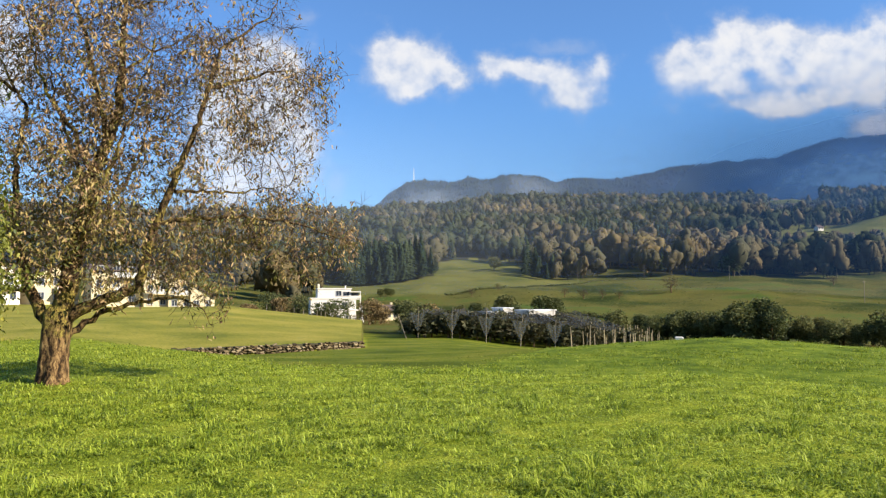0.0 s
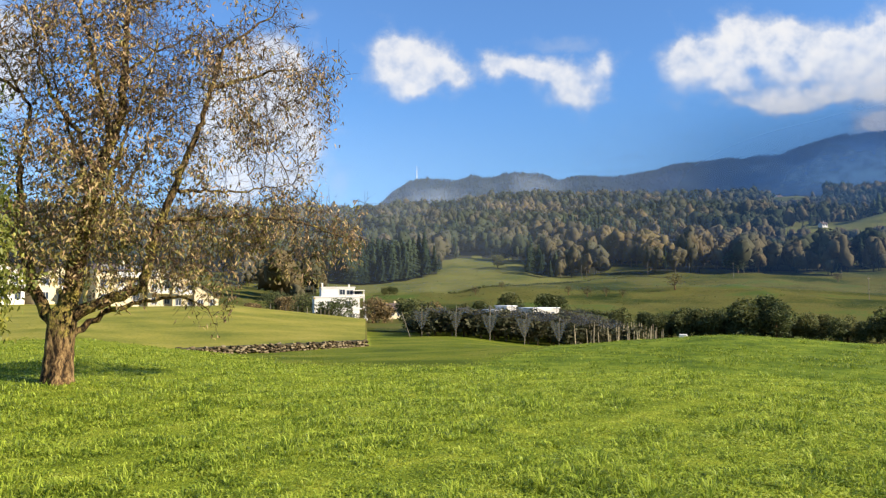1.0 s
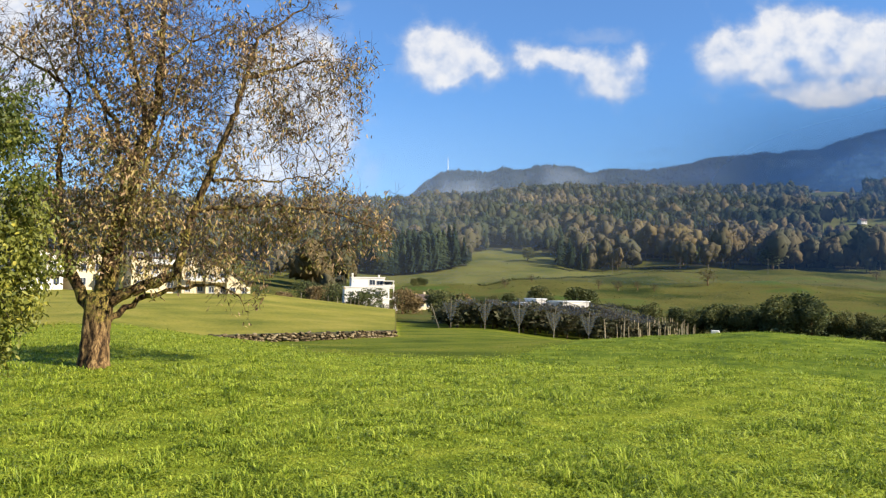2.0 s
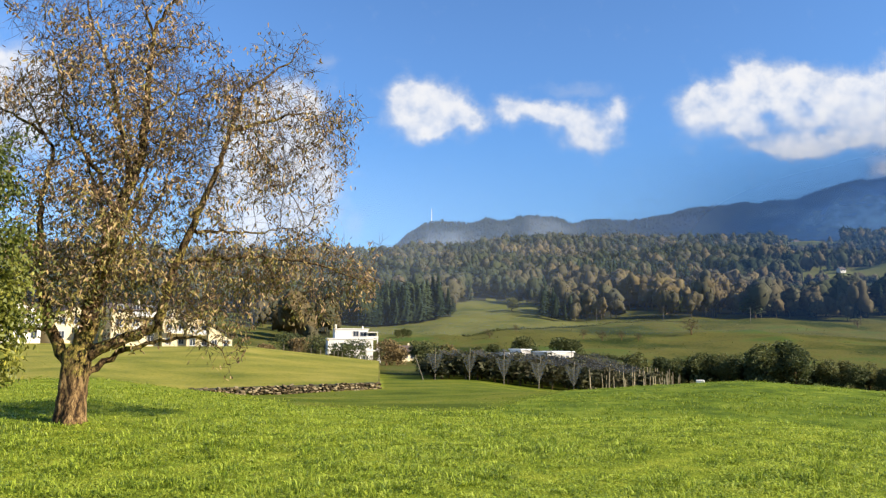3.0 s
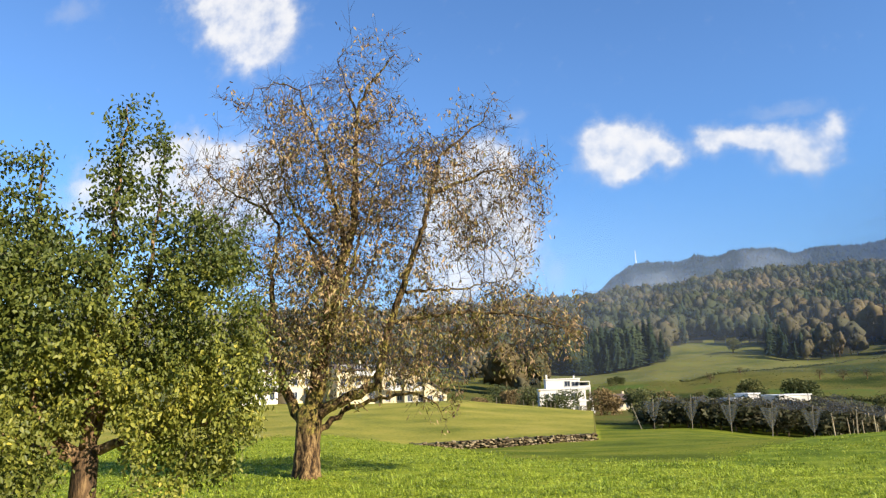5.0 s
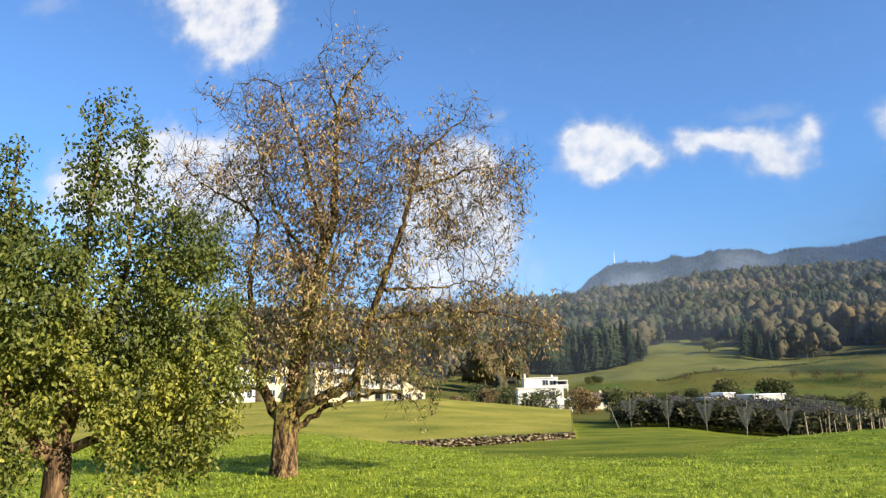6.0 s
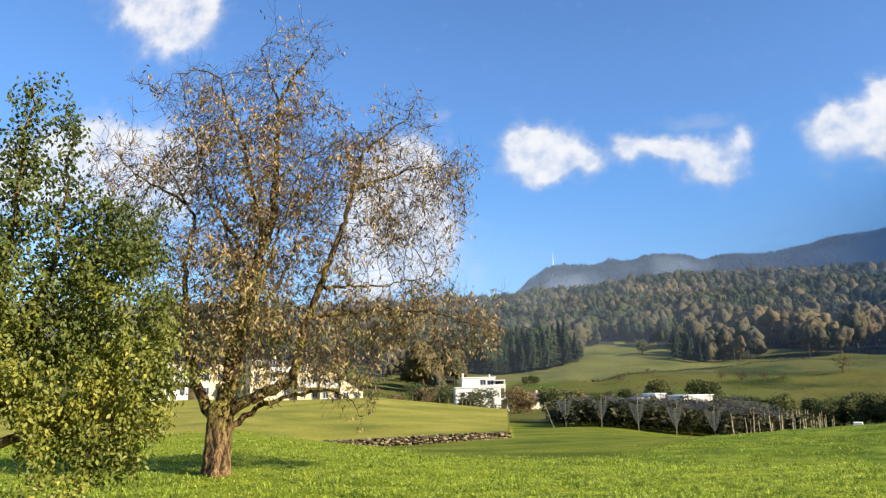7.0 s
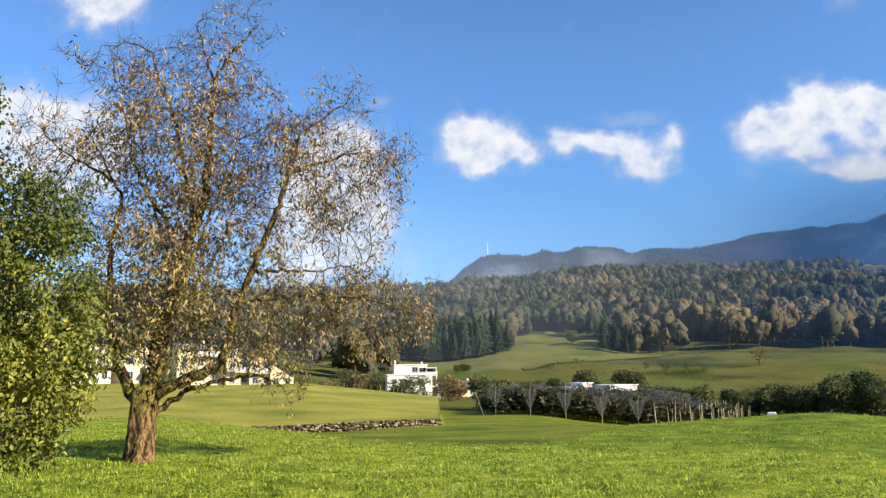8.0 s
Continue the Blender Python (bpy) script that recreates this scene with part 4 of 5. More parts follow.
def leafy_tree(name, tall, crown, seed, skin, label, leaves=1500, size=.16, low=.35):
    """A broad tree or bush some way off, with trunk, limbs and a crown of many leaf clumps."""
    root = new(name)
    g = np.random.default_rng(seed)
    balls = [((g.normal(0, .22) * crown, g.normal(0, .22) * crown, tall * g.uniform(low, .8)), (crown * g.uniform(.3, .55),) * 2 + (tall * g.uniform(.14, .24),)) for _ in range(7)]
    balls.append(((0, 0, tall * .5), (crown * .5, crown * .5, tall * .36)))
    bm = bmesh.new()
    bmesh.ops.create_cone(bm, cap_ends=True, segments=8, radius1=.045 * tall, radius2=.018 * tall, depth=tall * .55, matrix=Matrix.Translation((0, 0, tall * .25)))
    part("trunk", bm, BARK, root)
    for c, _ in balls[:4]:
        bm = bmesh.new()
        a, b = Vector((0, 0, tall * .28)), Vector(c)
        turn = (b - a).to_track_quat("Z", "Y").to_matrix().to_4x4()
        bmesh.ops.create_cone(bm, cap_ends=False, segments=5, radius1=.016 * tall, radius2=.006 * tall, depth=(b - a).length, matrix=Matrix.Translation((a + b) / 2) @ turn)
        part("limb", bm, TWIG, root)
    spots = inside(balls, leaves, seed + 1, .55)
    n = len(spots)
    v = spots[:, None, :] + g.normal(size=(n, 4, 3)) * size * np.array([1, 1, .8])
    me = mesh_of("crown", v.reshape(-1, 3), np.arange(n * 4).reshape(-1, 4))
    tagged(part("crown", me, skin, root), kind="stuff")
    return tagged(root, label, "tree")


def row_trees():
    """The hedge of trees beyond the hillock, and single trees in the pastures."""
    g = np.random.default_rng(61)
    shapes = [leafy_tree("hedgerow_tree", 7.0, 3.9, 70 + k, HEDGE_LEAF, "dark olive hedgerow tree in a line beyond the meadow", 2700, .15, .12) for k in range(4)]
    places = ((13.1, 139, 6.6), (14.6, 142, 5.4), (15.6, 138, 5.0), (16.6, 143, 5.2), (17.3, 139, 6.7), (18.4, 141, 6.3), (19.4, 138, 6.2), (20.2, 142, 6.6), (21.6, 137, 8.6), (22.7, 140, 8.8), (23.6, 136, 7.0),
              (24.6, 141, 6.0), (25.6, 139, 5.9), (26.4, 143, 5.2), (27.3, 138, 4.6), (28.0, 141, 5.4), (28.9, 139, 4.4), (29.7, 143, 5.0), (30.6, 139, 6.4), (31.8, 140, 5.8), (33.2, 141, 6.2))
    for k, (az, r, tall) in enumerate(places):
        m = Matrix.Translation(stand(az, r) - Vector((0, 0, .2))) @ Matrix.Rotation(g.uniform(0, 6.28), 4, "Z") @ Matrix.Scale(tall / 6.7, 4)
        ob = shapes[k] if k < 4 else copy_thing(shapes[k % 4], m)
        ob.matrix_basis = m
        tagged(ob, group="hedgerow trees")
    single = ((4.6, 212, 7.2, "dark bushy tree beside the low white shed"), (7.4, 214, 6.8, "broad dark tree behind the low white shed"), (8.4, 216, 6.0, "broad dark tree behind the low white shed"),
              (5.5, 205, 4.2, "yellowing bush between two white sheds"), (2.4, 225, 4.5, "dark bush on the pasture edge"), (1.4, 228, 3.8, "dark bush on the pasture edge"),
              (-4.75, 330, 4.0, "round dark bush on the hill pasture"), (-4.35, 331, 4.4, "round dark bush on the hill pasture"), (-3.95, 332, 3.8, "round dark bush on the hill pasture"), (3.9, 470, 9, "tall tree on the upper pasture"), (15.2, 470, 13, "bushy tree at the wood's edge"),
              (21.2, 452, 14, "bushy tree at the wood's edge"))
    base = leafy_tree("field_tree", 5.0, 4.2, 91, HEDGE_LEAF, "field tree", 1300, .17)
    for k, (az, r, tall, label) in enumerate(single):
        m = Matrix.Translation(stand(az, r) - Vector((0, 0, .15))) @ Matrix.Rotation(g.uniform(0, 6.28), 4, "Z") @ Matrix.Scale(tall / 5.0, 4)
        ob = base if k == 0 else copy_thing(base, m)
        ob.matrix_basis = m
        tagged(ob, label)
    thin = leafy_tree("fruit_tree", 5.0, 4.0, 93, BARE_CROWN, "half-bare brownish fruit tree standing on the hill pasture", 380, .13)
    for k, (az, r, tall) in enumerate(((16.9, 330, 7.5), (10.6, 300, 4.6), (12.0, 308, 4.0), (13.2, 302, 3.6), (9.2, 306, 4.2), (2.2, 300, 4.0), (4.2, 330, 3.6), (27.5, 420, 5.0))):
        m = Matrix.Translation(stand(az, r) - Vector((0, 0, .15))) @ Matrix.Rotation(g.uniform(0, 6.28), 4, "Z") @ Matrix.Scale(tall / 5.0, 4)
        ob = thin if k == 0 else copy_thing(thin, m)
        ob.matrix_basis = m
        tagged(ob, group="pasture fruit trees")
    for az, r, tall, wide, label, skin in ((-8.2, 176, 6.0, 1.6, "dark leafy shrub in front of the white house", HEDGE_LEAF), (-9.25, 177, 3.6, 1.2, "low dark leafy shrub in front of the white house", HEDGE_LEAF),
                                           (-5.6, 185, 7.6, 1.0, "russet autumn tree beside the white house", RUSSET), (-4.7, 186, 6.2, 1.0, "russet autumn tree beside the white house", RUSSET),
                                           (-10.9, 212, 7.5, 1.3, "grey green bushy tree beside the white house", HEDGE_LEAF), (-11.9, 222, 5.5, 1.5, "russet bush at the foot of the wood", RUSSET), (-12.8, 228, 7, 1.5, "grey green bushy tree beside the white house", HEDGE_LEAF), (-14.4, 215, 3.0, 1.8, "orange brown bush on the field's edge", RUSSET),
                                           (-2.6, 128, 6.6, 1.0, "dark tree at the corner of the orchard", HEDGE_LEAF), (-2.0, 124, 5.6, 1.0, "dark tree at the corner of the orchard", HEDGE_LEAF), (-.9, 185, 6.6, .9, "golden tree behind the orchard", RUSSET)):
        ob = leafy_tree("garden_tree", tall, tall * .75 * wide, int(az * 10) % 97, skin, label, 1900, .17, .12 if az < -10 or skin is RUSSET else .3)
        ob.matrix_basis = Matrix.Translation(stand(az, r) - Vector((0, 0, .2)))


BARE_CROWN = surface("thin_brown_crown", ((.25, (.05, .04, .022)), (.5, (.10, .075, .035)), (.75, (.15, .12, .05))), .2, 3.0, .8, .2, .02, .25, island=.4)
RUSSET = surface("russet_leaf", ((.25, (.13, .095, .045)), (.5, (.25, .175, .075)), (.75, (.36, .25, .10))), .2, 3.0, .8, .2, .02, .25, island=.4)
row_trees()

# ---- dry stone wall ----


def make_stone_wall():
    root = tagged(new("stone_wall"), "low dry stone wall of pale field stones holding the terrace", "wall", kind="structure")
    along = (WALL_B - WALL_A)
    length = along.length
    along.normalize()
    face = Vector((along.y, -along.x, 0))
    g = np.random.default_rng(81)
    shapes = []
    for k in range(6):
        bm = bmesh.new()
        bmesh.ops.create_icosphere(bm, subdivisions=1, radius=.5)
        for v in bm.verts:
            v.co = Vector([math.copysign(abs(c * 2) ** .6, c) / 2 for c in v.co]) * (1 + .16 * noise.noise(v.co * 3 + Vector((k * 7, 0, 0))))
        me = bpy.data.meshes.new("stone")
        bm.to_mesh(me)
        bm.free()
        me.materials.append(STONE)
        shapes.append(me)
    # earth core behind the stones, level along its top
    def foot(s):
        p = WALL_A + along * s + face * .3
        return min(float(height([p.x], [p.y])[0]), WALL_TOP - .06)

    v, q = [], []
    for s in np.arange(0, length + .01, .5):
        p, low = WALL_A + along * s, foot(s)
        for off, z in ((-.02, low - .3), (-.05, WALL_TOP - .06), (-.5, WALL_TOP - .02), (-.6, low - .3)):
            w = p + face * off
            v.append((w.x, w.y, z))
    n = len(v) // 4
    for k in range(n - 1):
        for e in range(3):
            q.append((k * 4 + e, k * 4 + 4 + e, k * 4 + 5 + e, k * 4 + 1 + e))
    part("core", mesh_of("core", v, q), WALL_EARTH, root)
    lowest = min(foot(s) for s in np.arange(0, length, .5)) - .05
    z, course = WALL_TOP + .03, 0
    while z > lowest:
        tall = g.uniform(.09, .19)
        s = g.uniform(-.1, .15)
        while s < length:
            wide = g.uniform(.14, .5)
            if foot(s) < z + .02 and g.uniform() < (.88 if course else .65):
                c = WALL_A + along * (s + wide / 2) + face * (g.uniform(0, .06) + .02 * course)
                ob = part("stone", shapes[g.integers(6)], STONE, root)
                ob.matrix_basis = Matrix.LocRotScale((c.x, c.y, z - tall / 2 + g.normal(0, .03)), Euler((g.normal(0, .2), g.normal(0, .16), math.atan2(along.y, along.x) + g.normal(0, .12))), (wide * 1.02, g.uniform(.28, .45), tall * g.uniform(.75, 1.25)))
            s += wide
        z -= tall
        course += 1


WALL_TOP = -2.42
make_stone_wall()

# ---- orchard under hail nets ----


ORCHARD_LEAF = surface("orchard_leaf", ((.22, (.028, .034, .014)), (.45, (.07, .072, .03)), (.68, (.12, .10, .045)), (.9, (.19, .14, .06))), .12, 3.0, .7, .2, .02, .3, island=.35, random_tint=.3)


def make_orchard():
    g = np.random.default_rng(101)
    left = heading(-1.9, 106)
    right = heading(8.45, 106)
    across = (right - left).normalized()
    gap = (right - left).length / 4
    away = Vector((-across.y, across.x, 0))

    post_mesh = {}

    def post(p, tall, lean=0.0, name="orchard_post", group="orchard posts", label="weathered wooden orchard post carrying the hail net"):
        if name not in post_mesh:
            bm = bmesh.new()
            bmesh.ops.create_cone(bm, cap_ends=True, segments=8, radius1=.06, radius2=.045, depth=1, matrix=Matrix.Translation((0, 0, .5)))
            post_mesh[name] = bpy.data.meshes.new(name)
            bm.to_mesh(post_mesh[name])
            bm.free()
            post_mesh[name].materials.append(STAKE_WOOD if name == "stake" else WOOD_POST)
        z = float(height([p.x], [p.y])[0]) - .2
        ob = new(name, post_mesh[name])
        ob.matrix_basis = Matrix.LocRotScale((p.x, p.y, z), Euler((g.normal(0, .02), lean + g.normal(0, .02), g.uniform(0, 6))), (1, 1, tall + .2))
        tagged(ob, label, "post", group)

    for row in range(0, 7):
        for k in range(0, 7):
            p = left + across * (gap * row) + away * (9.5 * k)
            post(p, 4.1 + g.uniform(-.1, .3))
    # gathered nets hanging like a V on the front posts
    for row in range(0, 5):
        p = left + across * (gap * row) - away * .12
        z = float(height([p.x], [p.y])[0])
        v, q = [], []
        for k in range(9):
            s = -1 + k / 4
            sag = .35 * (1 - abs(s)) * (1 if k % 2 else .6)
            for t in range(6):
                u = t / 5
                w = p + across * (s * 1.3 * (1 - u) ** .8) + away * (-.12 * math.sin(k * 2.4) * (1 - u) - .03)
                v.append((w.x, w.y, z + 3.75 - sag * (1 - u) - u * (2.9 - sag * .2)))
        for k in range(8):
            for t in range(5):
                q.append((k * 6 + t, k * 6 + t + 1, k * 6 + t + 7, k * 6 + t + 6))
        tagged(part("gathered_net", mesh_of("gathered_net", v, q, smooth=True), NET_BUNDLE), "grey hail net gathered in a V on its post", "net", "gathered nets")
    # nets spread over the rows
    for row in range(0, 6):
        v, q = [], []
        for k in range(0, 17):
            for e in range(0, 5):
                p = left + across * (gap * (row + e / 4)) + away * (9.5 * 6 * k / 16)
                ground = float(height([p.x], [p.y])[0])
                v.append((p.x, p.y, ground + 4.15 - .75 * math.sin(math.pi * e / 4) - .1 * (k % 2)))
        for k in range(16):
            for e in range(4):
                q.append((k * 5 + e, k * 5 + e + 1, k * 5 + e + 6, k * 5 + e + 5))
        tagged(part("hail_net", mesh_of("hail_net", v, q, smooth=True), NET), "dark hail net spread over the orchard rows", "net", "hail nets")
    # pale stakes on the open flank of the orchard
    for k in range(84):
        p = heading(9.6 + 6.4 * g.uniform(0, 1), g.uniform(100, 126))
        post(p, g.uniform(2.4, 3.7), g.normal(0, .06), "stake", "orchard stakes", "pale wooden stake in the young orchard")
    post(left + across * -1.6, 3.6, .35)
    # rows of low fruit trees
    bush = [leafy_tree("orchard_tree", 3.2, 3.4, 120 + k, ORCHARD_LEAF, "low dark fruit tree in a netted orchard row", 380, .21) for k in range(3)]
    n = 0
    for row in np.arange(-.4, 6.2, .45):
        for k in range(0, 8):
            p = left + across * (gap * (row + .3) + g.normal(0, .4)) + away * (2.5 + 5.5 * k + g.normal(0, .3))
            z = float(height([p.x], [p.y])[0])
            m = Matrix.Translation((p.x, p.y, z - .1)) @ Matrix.Rotation(g.uniform(0, 6.28), 4, "Z") @ Matrix.Scale(g.uniform(.95, 1.3), 4)
            ob = bush[n] if n < 3 else copy_thing(bush[n % 3], m)
            ob.matrix_basis = m
            tagged(ob, group="orchard trees")
            n += 1


make_orchard()

# ---- houses ----


def window(parent, w, h, at, turn, name="window"):
    """A window set in a wall: frame, pane and sill; its outside faces -y before turning."""
    m = Matrix.Translation(at) @ turn
    bm = bmesh.new()
    for x, z, a, b in ((0, 0, w, .09), (0, h - .09, w, .09), (-w / 2 + .045, 0, .09, h), (w / 2 - .045, 0, .09, h), (0, 0, .07, h)):
        block(a, .1, b, at=(x, -.02, z), bm=bm)
    frame_ob = part(name, bm, FRAME_PAINT, parent, at=m)
    part("pane", block(w - .1, .02, h - .1, at=(0, .01, .05)), GLASS, frame_ob)
    part("sill", block(w + .16, .16, .06, at=(0, -.08, -.06)), FRAME_PAINT, frame_ob)
    return frame_ob


def gable_house(name, az, r, w, d, h, roof, facing, skin, label, floors=2, columns=3, sink=1.0, ridge_across=True):
    """A plastered house with a tiled gable roof, windows on each floor and a balcony."""
    root = tagged(new(name), label, "house")
    root.matrix_basis = Matrix.Translation(stand(az, r) - Vector((0, 0, sink))) @ Matrix.Rotation(-radians(az) + radians(facing), 4, "Z")
    h += sink
    bm = block(w, d, h)
    for s in (-1, 1):
        a = [bm.verts.new(p) for p in ((s * w / 2, -d / 2, h), (s * w / 2, d / 2, h), (s * w / 2, 0, h + roof))] if ridge_across else [bm.verts.new(p) for p in ((-w / 2, s * d / 2, h), (w / 2, s * d / 2, h), (0, s * d / 2, h + roof))]
        bm.faces.new(a)
    part("wall", bm, skin, root)
    bm = bmesh.new()
    half, long = ((d, w) if ridge_across else (w, d))
    run = math.hypot(half / 2, roof)
    pitch = math.atan2(roof, half / 2)
    for s in (-1, 1):
        turn = Matrix.Rotation(0 if ridge_across else math.pi / 2, 4, "Z") @ Matrix.Translation((0, s * half / 4, h + roof / 2)) @ Matrix.Rotation(-s * pitch, 4, "X")
        bmesh.ops.create_cube(bm, size=1, matrix=turn @ Matrix.Translation((0, s * .25, .1)) @ Matrix.Diagonal((long + .9, run + .7, .18, 1)))
    part("roof", bm, ROOF_TILE, root)
    part("chimney", block(.6, .6, 1.5, .03, at=(w * .2, d * .12, h + roof * .55)), skin, root)
    for f in range(floors):
        z = sink + .9 + f * 2.75
        for c in range(columns):
            x = (c + .5) / columns * w - w / 2
            window(root, 1.3, 1.5, (x, -d / 2 - .03, z), Matrix())
        for c in range(2):
            y = (c + .5) / 2 * d - d / 2
            window(root, 1.1, 1.4, (w / 2 + .03, y, z), Matrix.Rotation(math.pi / 2, 4, "Z"))
        if f:
            rail = part("balcony", block(w * .5, 1.3, .16, .02, at=(w * .18, -d / 2 - .66, z - .95)), skin, root)
            part("railing", block(w * .5, .08, .95, .02, at=(w * .18, -d / 2 - 1.27, z - .79)), FRAME_PAINT, rail)
    return root


CREAM = "cream plastered house with a brown tiled roof and balconies"
gable_house("terrace_house", -23.85, 163, 8.7, 10, 6.9, 1.2, 10, PLASTER, "large " + CREAM, 3, 3)


def pent_house(az, r, w, d, left, right, label, floors):
    """A terraced house under one slope of roof that falls towards the valley; left and right: the heights of its eaves."""
    root = tagged(new("terrace_house"), label, "house")
    foot = stand(az, r) - Vector((0, 0, 1))
    root.matrix_basis = Matrix.Translation(foot) @ Matrix.Rotation(-radians(az) + radians(8), 4, "Z")
    left, right = left - foot.z, right - foot.z
    bm = block(w, d, 1)
    for v in bm.verts:
        if v.co.z > .5:
            v.co.z = left if v.co.x < 0 else right
    part("wall", bm, PLASTER, root)
    bm = bmesh.new()
    bmesh.ops.create_cube(bm, size=1, matrix=Matrix.Translation((0, 0, .12 + (left + right) / 2)) @ Matrix.Rotation(math.atan2(left - right, w), 4, "Y") @ Matrix.Diagonal((math.hypot(w, left - right) + .5, d + .9, .2, 1)))
    part("roof", bm, ROOF_TILE, root)
    for f in range(floors):
        for x in (-w / 4, w / 4):
            if 3.4 + f * 2.6 < left + (right - left) * (x / w + .5):
                window(root, 1.1, 1.3, (x, -d / 2 - .03, 1.9 + f * 2.6), Matrix())
    if floors > 1:
        deck = part("balcony", block(w * .6, 1.2, .16, .02, at=(0, -d / 2 - .6, 3.9)), PLASTER, root)
        part("railing", block(w * .6, .08, .9, .02, at=(0, -d / 2 - 1.16, 4.06)), FRAME_PAINT, deck)


pent_house(-21.1, 162, 4.7, 9, 6.9, 6.0, "cream terraced house under a falling brown roof", 3)
pent_house(-19.5, 161, 4.4, 9, 5.7, 4.0, "lower cream terraced house under a falling brown roof", 2)
pent_house(-17.95, 160, 4.6, 8, 3.7, .7, "lowest cream terraced house under a falling brown roof", 1)
gable_house("terrace_house", -28.0, 170, 9, 10, 5.6, 1.8, 26, PLASTER, CREAM, 2, 3, ridge_across=False)
gable_house("terrace_house", -31.4, 168, 8, 10, 6.2, 1.6, 26, WHITE_PLASTER, "white plastered house with a brown tiled roof", 2, 3, ridge_across=False)


def white_house():
    """The flat-roofed white house: two broad storeys, a set-back top storey, and balconies stepping down at the sunny end."""
    root = tagged(new("flat_roofed_house"), "white flat-roofed modern house with stepped terraces", "house")
    root.matrix_basis = Matrix.Translation(stand(-8.2, 200) - Vector((0, 0, .5))) @ Matrix.Rotation(radians(8.2 + 5), 4, "Z")
    for z, w, d, h, x in ((0, 11.6, 9, 3.5, -.7), (3.5, 11.6, 9, 3.0, -.7), (6.5, 8.6, 7.4, 2.5, -.4)):
        storey = part("storey", block(w, d, h, .03, at=(x, 0, z)), WHITE_PLASTER, root)
        part("parapet", block(w + .3, d + .3, .28, .03, at=(x, 0, z + h - .02)), WHITE_PLASTER, storey)
    part("chimney", block(.5, .6, 1.3, .03, at=(-4.4, -2.2, 9.0)), WHITE_PLASTER, root)
    part("chimney", block(.35, .4, .9, .03, at=(2.6, -2.0, 9.0)), WHITE_PLASTER, root)
    for x, z, w, h in ((.7, 7.2, 1.5, 1.4), (2.6, 7.2, 1.7, 1.2), (-4.6, 4.3, 1.0, 1.2), (-2.6, 4.3, 1.2, 1.3), (-.4, 4.3, 1.2, 1.3), (2.2, 4.3, 1.6, 1.4), (-4.6, 1.0, 1.0, 1.2), (-2.2, 1.0, 1.4, 1.3), (.6, 1.0, 1.4, 1.3), (3.2, 1.0, 1.4, 1.3)):
        window(root, w, h, (x, -4.53 if z < 6 else -3.73, z), Matrix())
    # glazed loggia beside the top storey, under its own slab
    bay = part("loggia", block(2.3, .12, 1.3, .01, at=(5.0 - .1, -2.2, 6.8)), GLASS, root)
    part("slab", block(2.9, 3.4, .22, .01, at=(5.0 - .1, -2.9, 8.2)), WHITE_PLASTER, bay)
    part("post", block(.18, .18, 1.7, .01, at=(6.2, -4.4, 6.5)), WHITE_PLASTER, bay)
    part("railing", block(2.6, .1, .55, .01, at=(4.9, -4.45, 6.75)), WHITE_PLASTER, bay)
    # balconies on the sunny end, each lower one reaching farther out
    for z, reach in ((6.3, 1.3), (3.4, 1.8), (.5, 2.1)):
        deck = part("balcony", block(reach, 7, .26, .02, at=(5.1 + reach / 2, -.9, z)), WHITE_PLASTER, root)
        part("railing", block(.12, 7, .85, .02, at=(5.04 + reach, -.9, z + .28)), WHITE_PLASTER, deck)
        part("pillar", block(.26, .26, 2.7, .02, at=(4.95 + reach, -4.2, z - 2.6)), WHITE_PLASTER, deck)
    for z in (.9, 3.9):
        window(root, 3.0, 2.0, (5.13, -1.8, z), Matrix.Rotation(math.pi / 2, 4, "Z"))


white_house()


def shed(az, r, w, d, h, rise, label):
    root = tagged(new("shed"), label, "shed")
    root.matrix_basis = Matrix.Translation(stand(az, r) + Vector((0, 0, rise))) @ Matrix.Rotation(radians(38 - az), 4, "Z")
    part("wall", block(w, d, h + 3, .03, at=(0, 0, -3)), WHITE_PLASTER, root)
    part("roof", block(w + .5, d + .5, .25, .04, at=(0, 0, h)), METAL_ROOF, root)
    window(root, .9, .9, (w / 4, -d / 2 - .03, h - 1.7), Matrix())


shed(7.0, 200, 8.6, 6, 1.5, 1.05, "long low white shed behind the orchard")
shed(3.7, 203, 4.2, 5, 1.3, .8, "low white shed annexe behind the orchard")
shed(4.5, 204, 3.2, 5, 2.3, .8, "small white building behind the orchard")


gable_house("farmhouse", 26.7, 735, 5.5, 5, 2.6, 1.7, 42, WHITE_PLASTER, "small white farmhouse on the high pasture", 1, 2, .6)
gable_house("farmhouse", 24.0, 1330, 12, 9, 5.0, 3, 42, WHITE_PLASTER, "white farmhouse on the upper slope", 1, 2, .6)
gable_house("farmhouse", -4.1, 215, 4, 5, 2.6, 1.6, 20, PLASTER, "cream house with a brown roof half hidden by a tree", 1, 2, .6)

# ---- summit mast ----


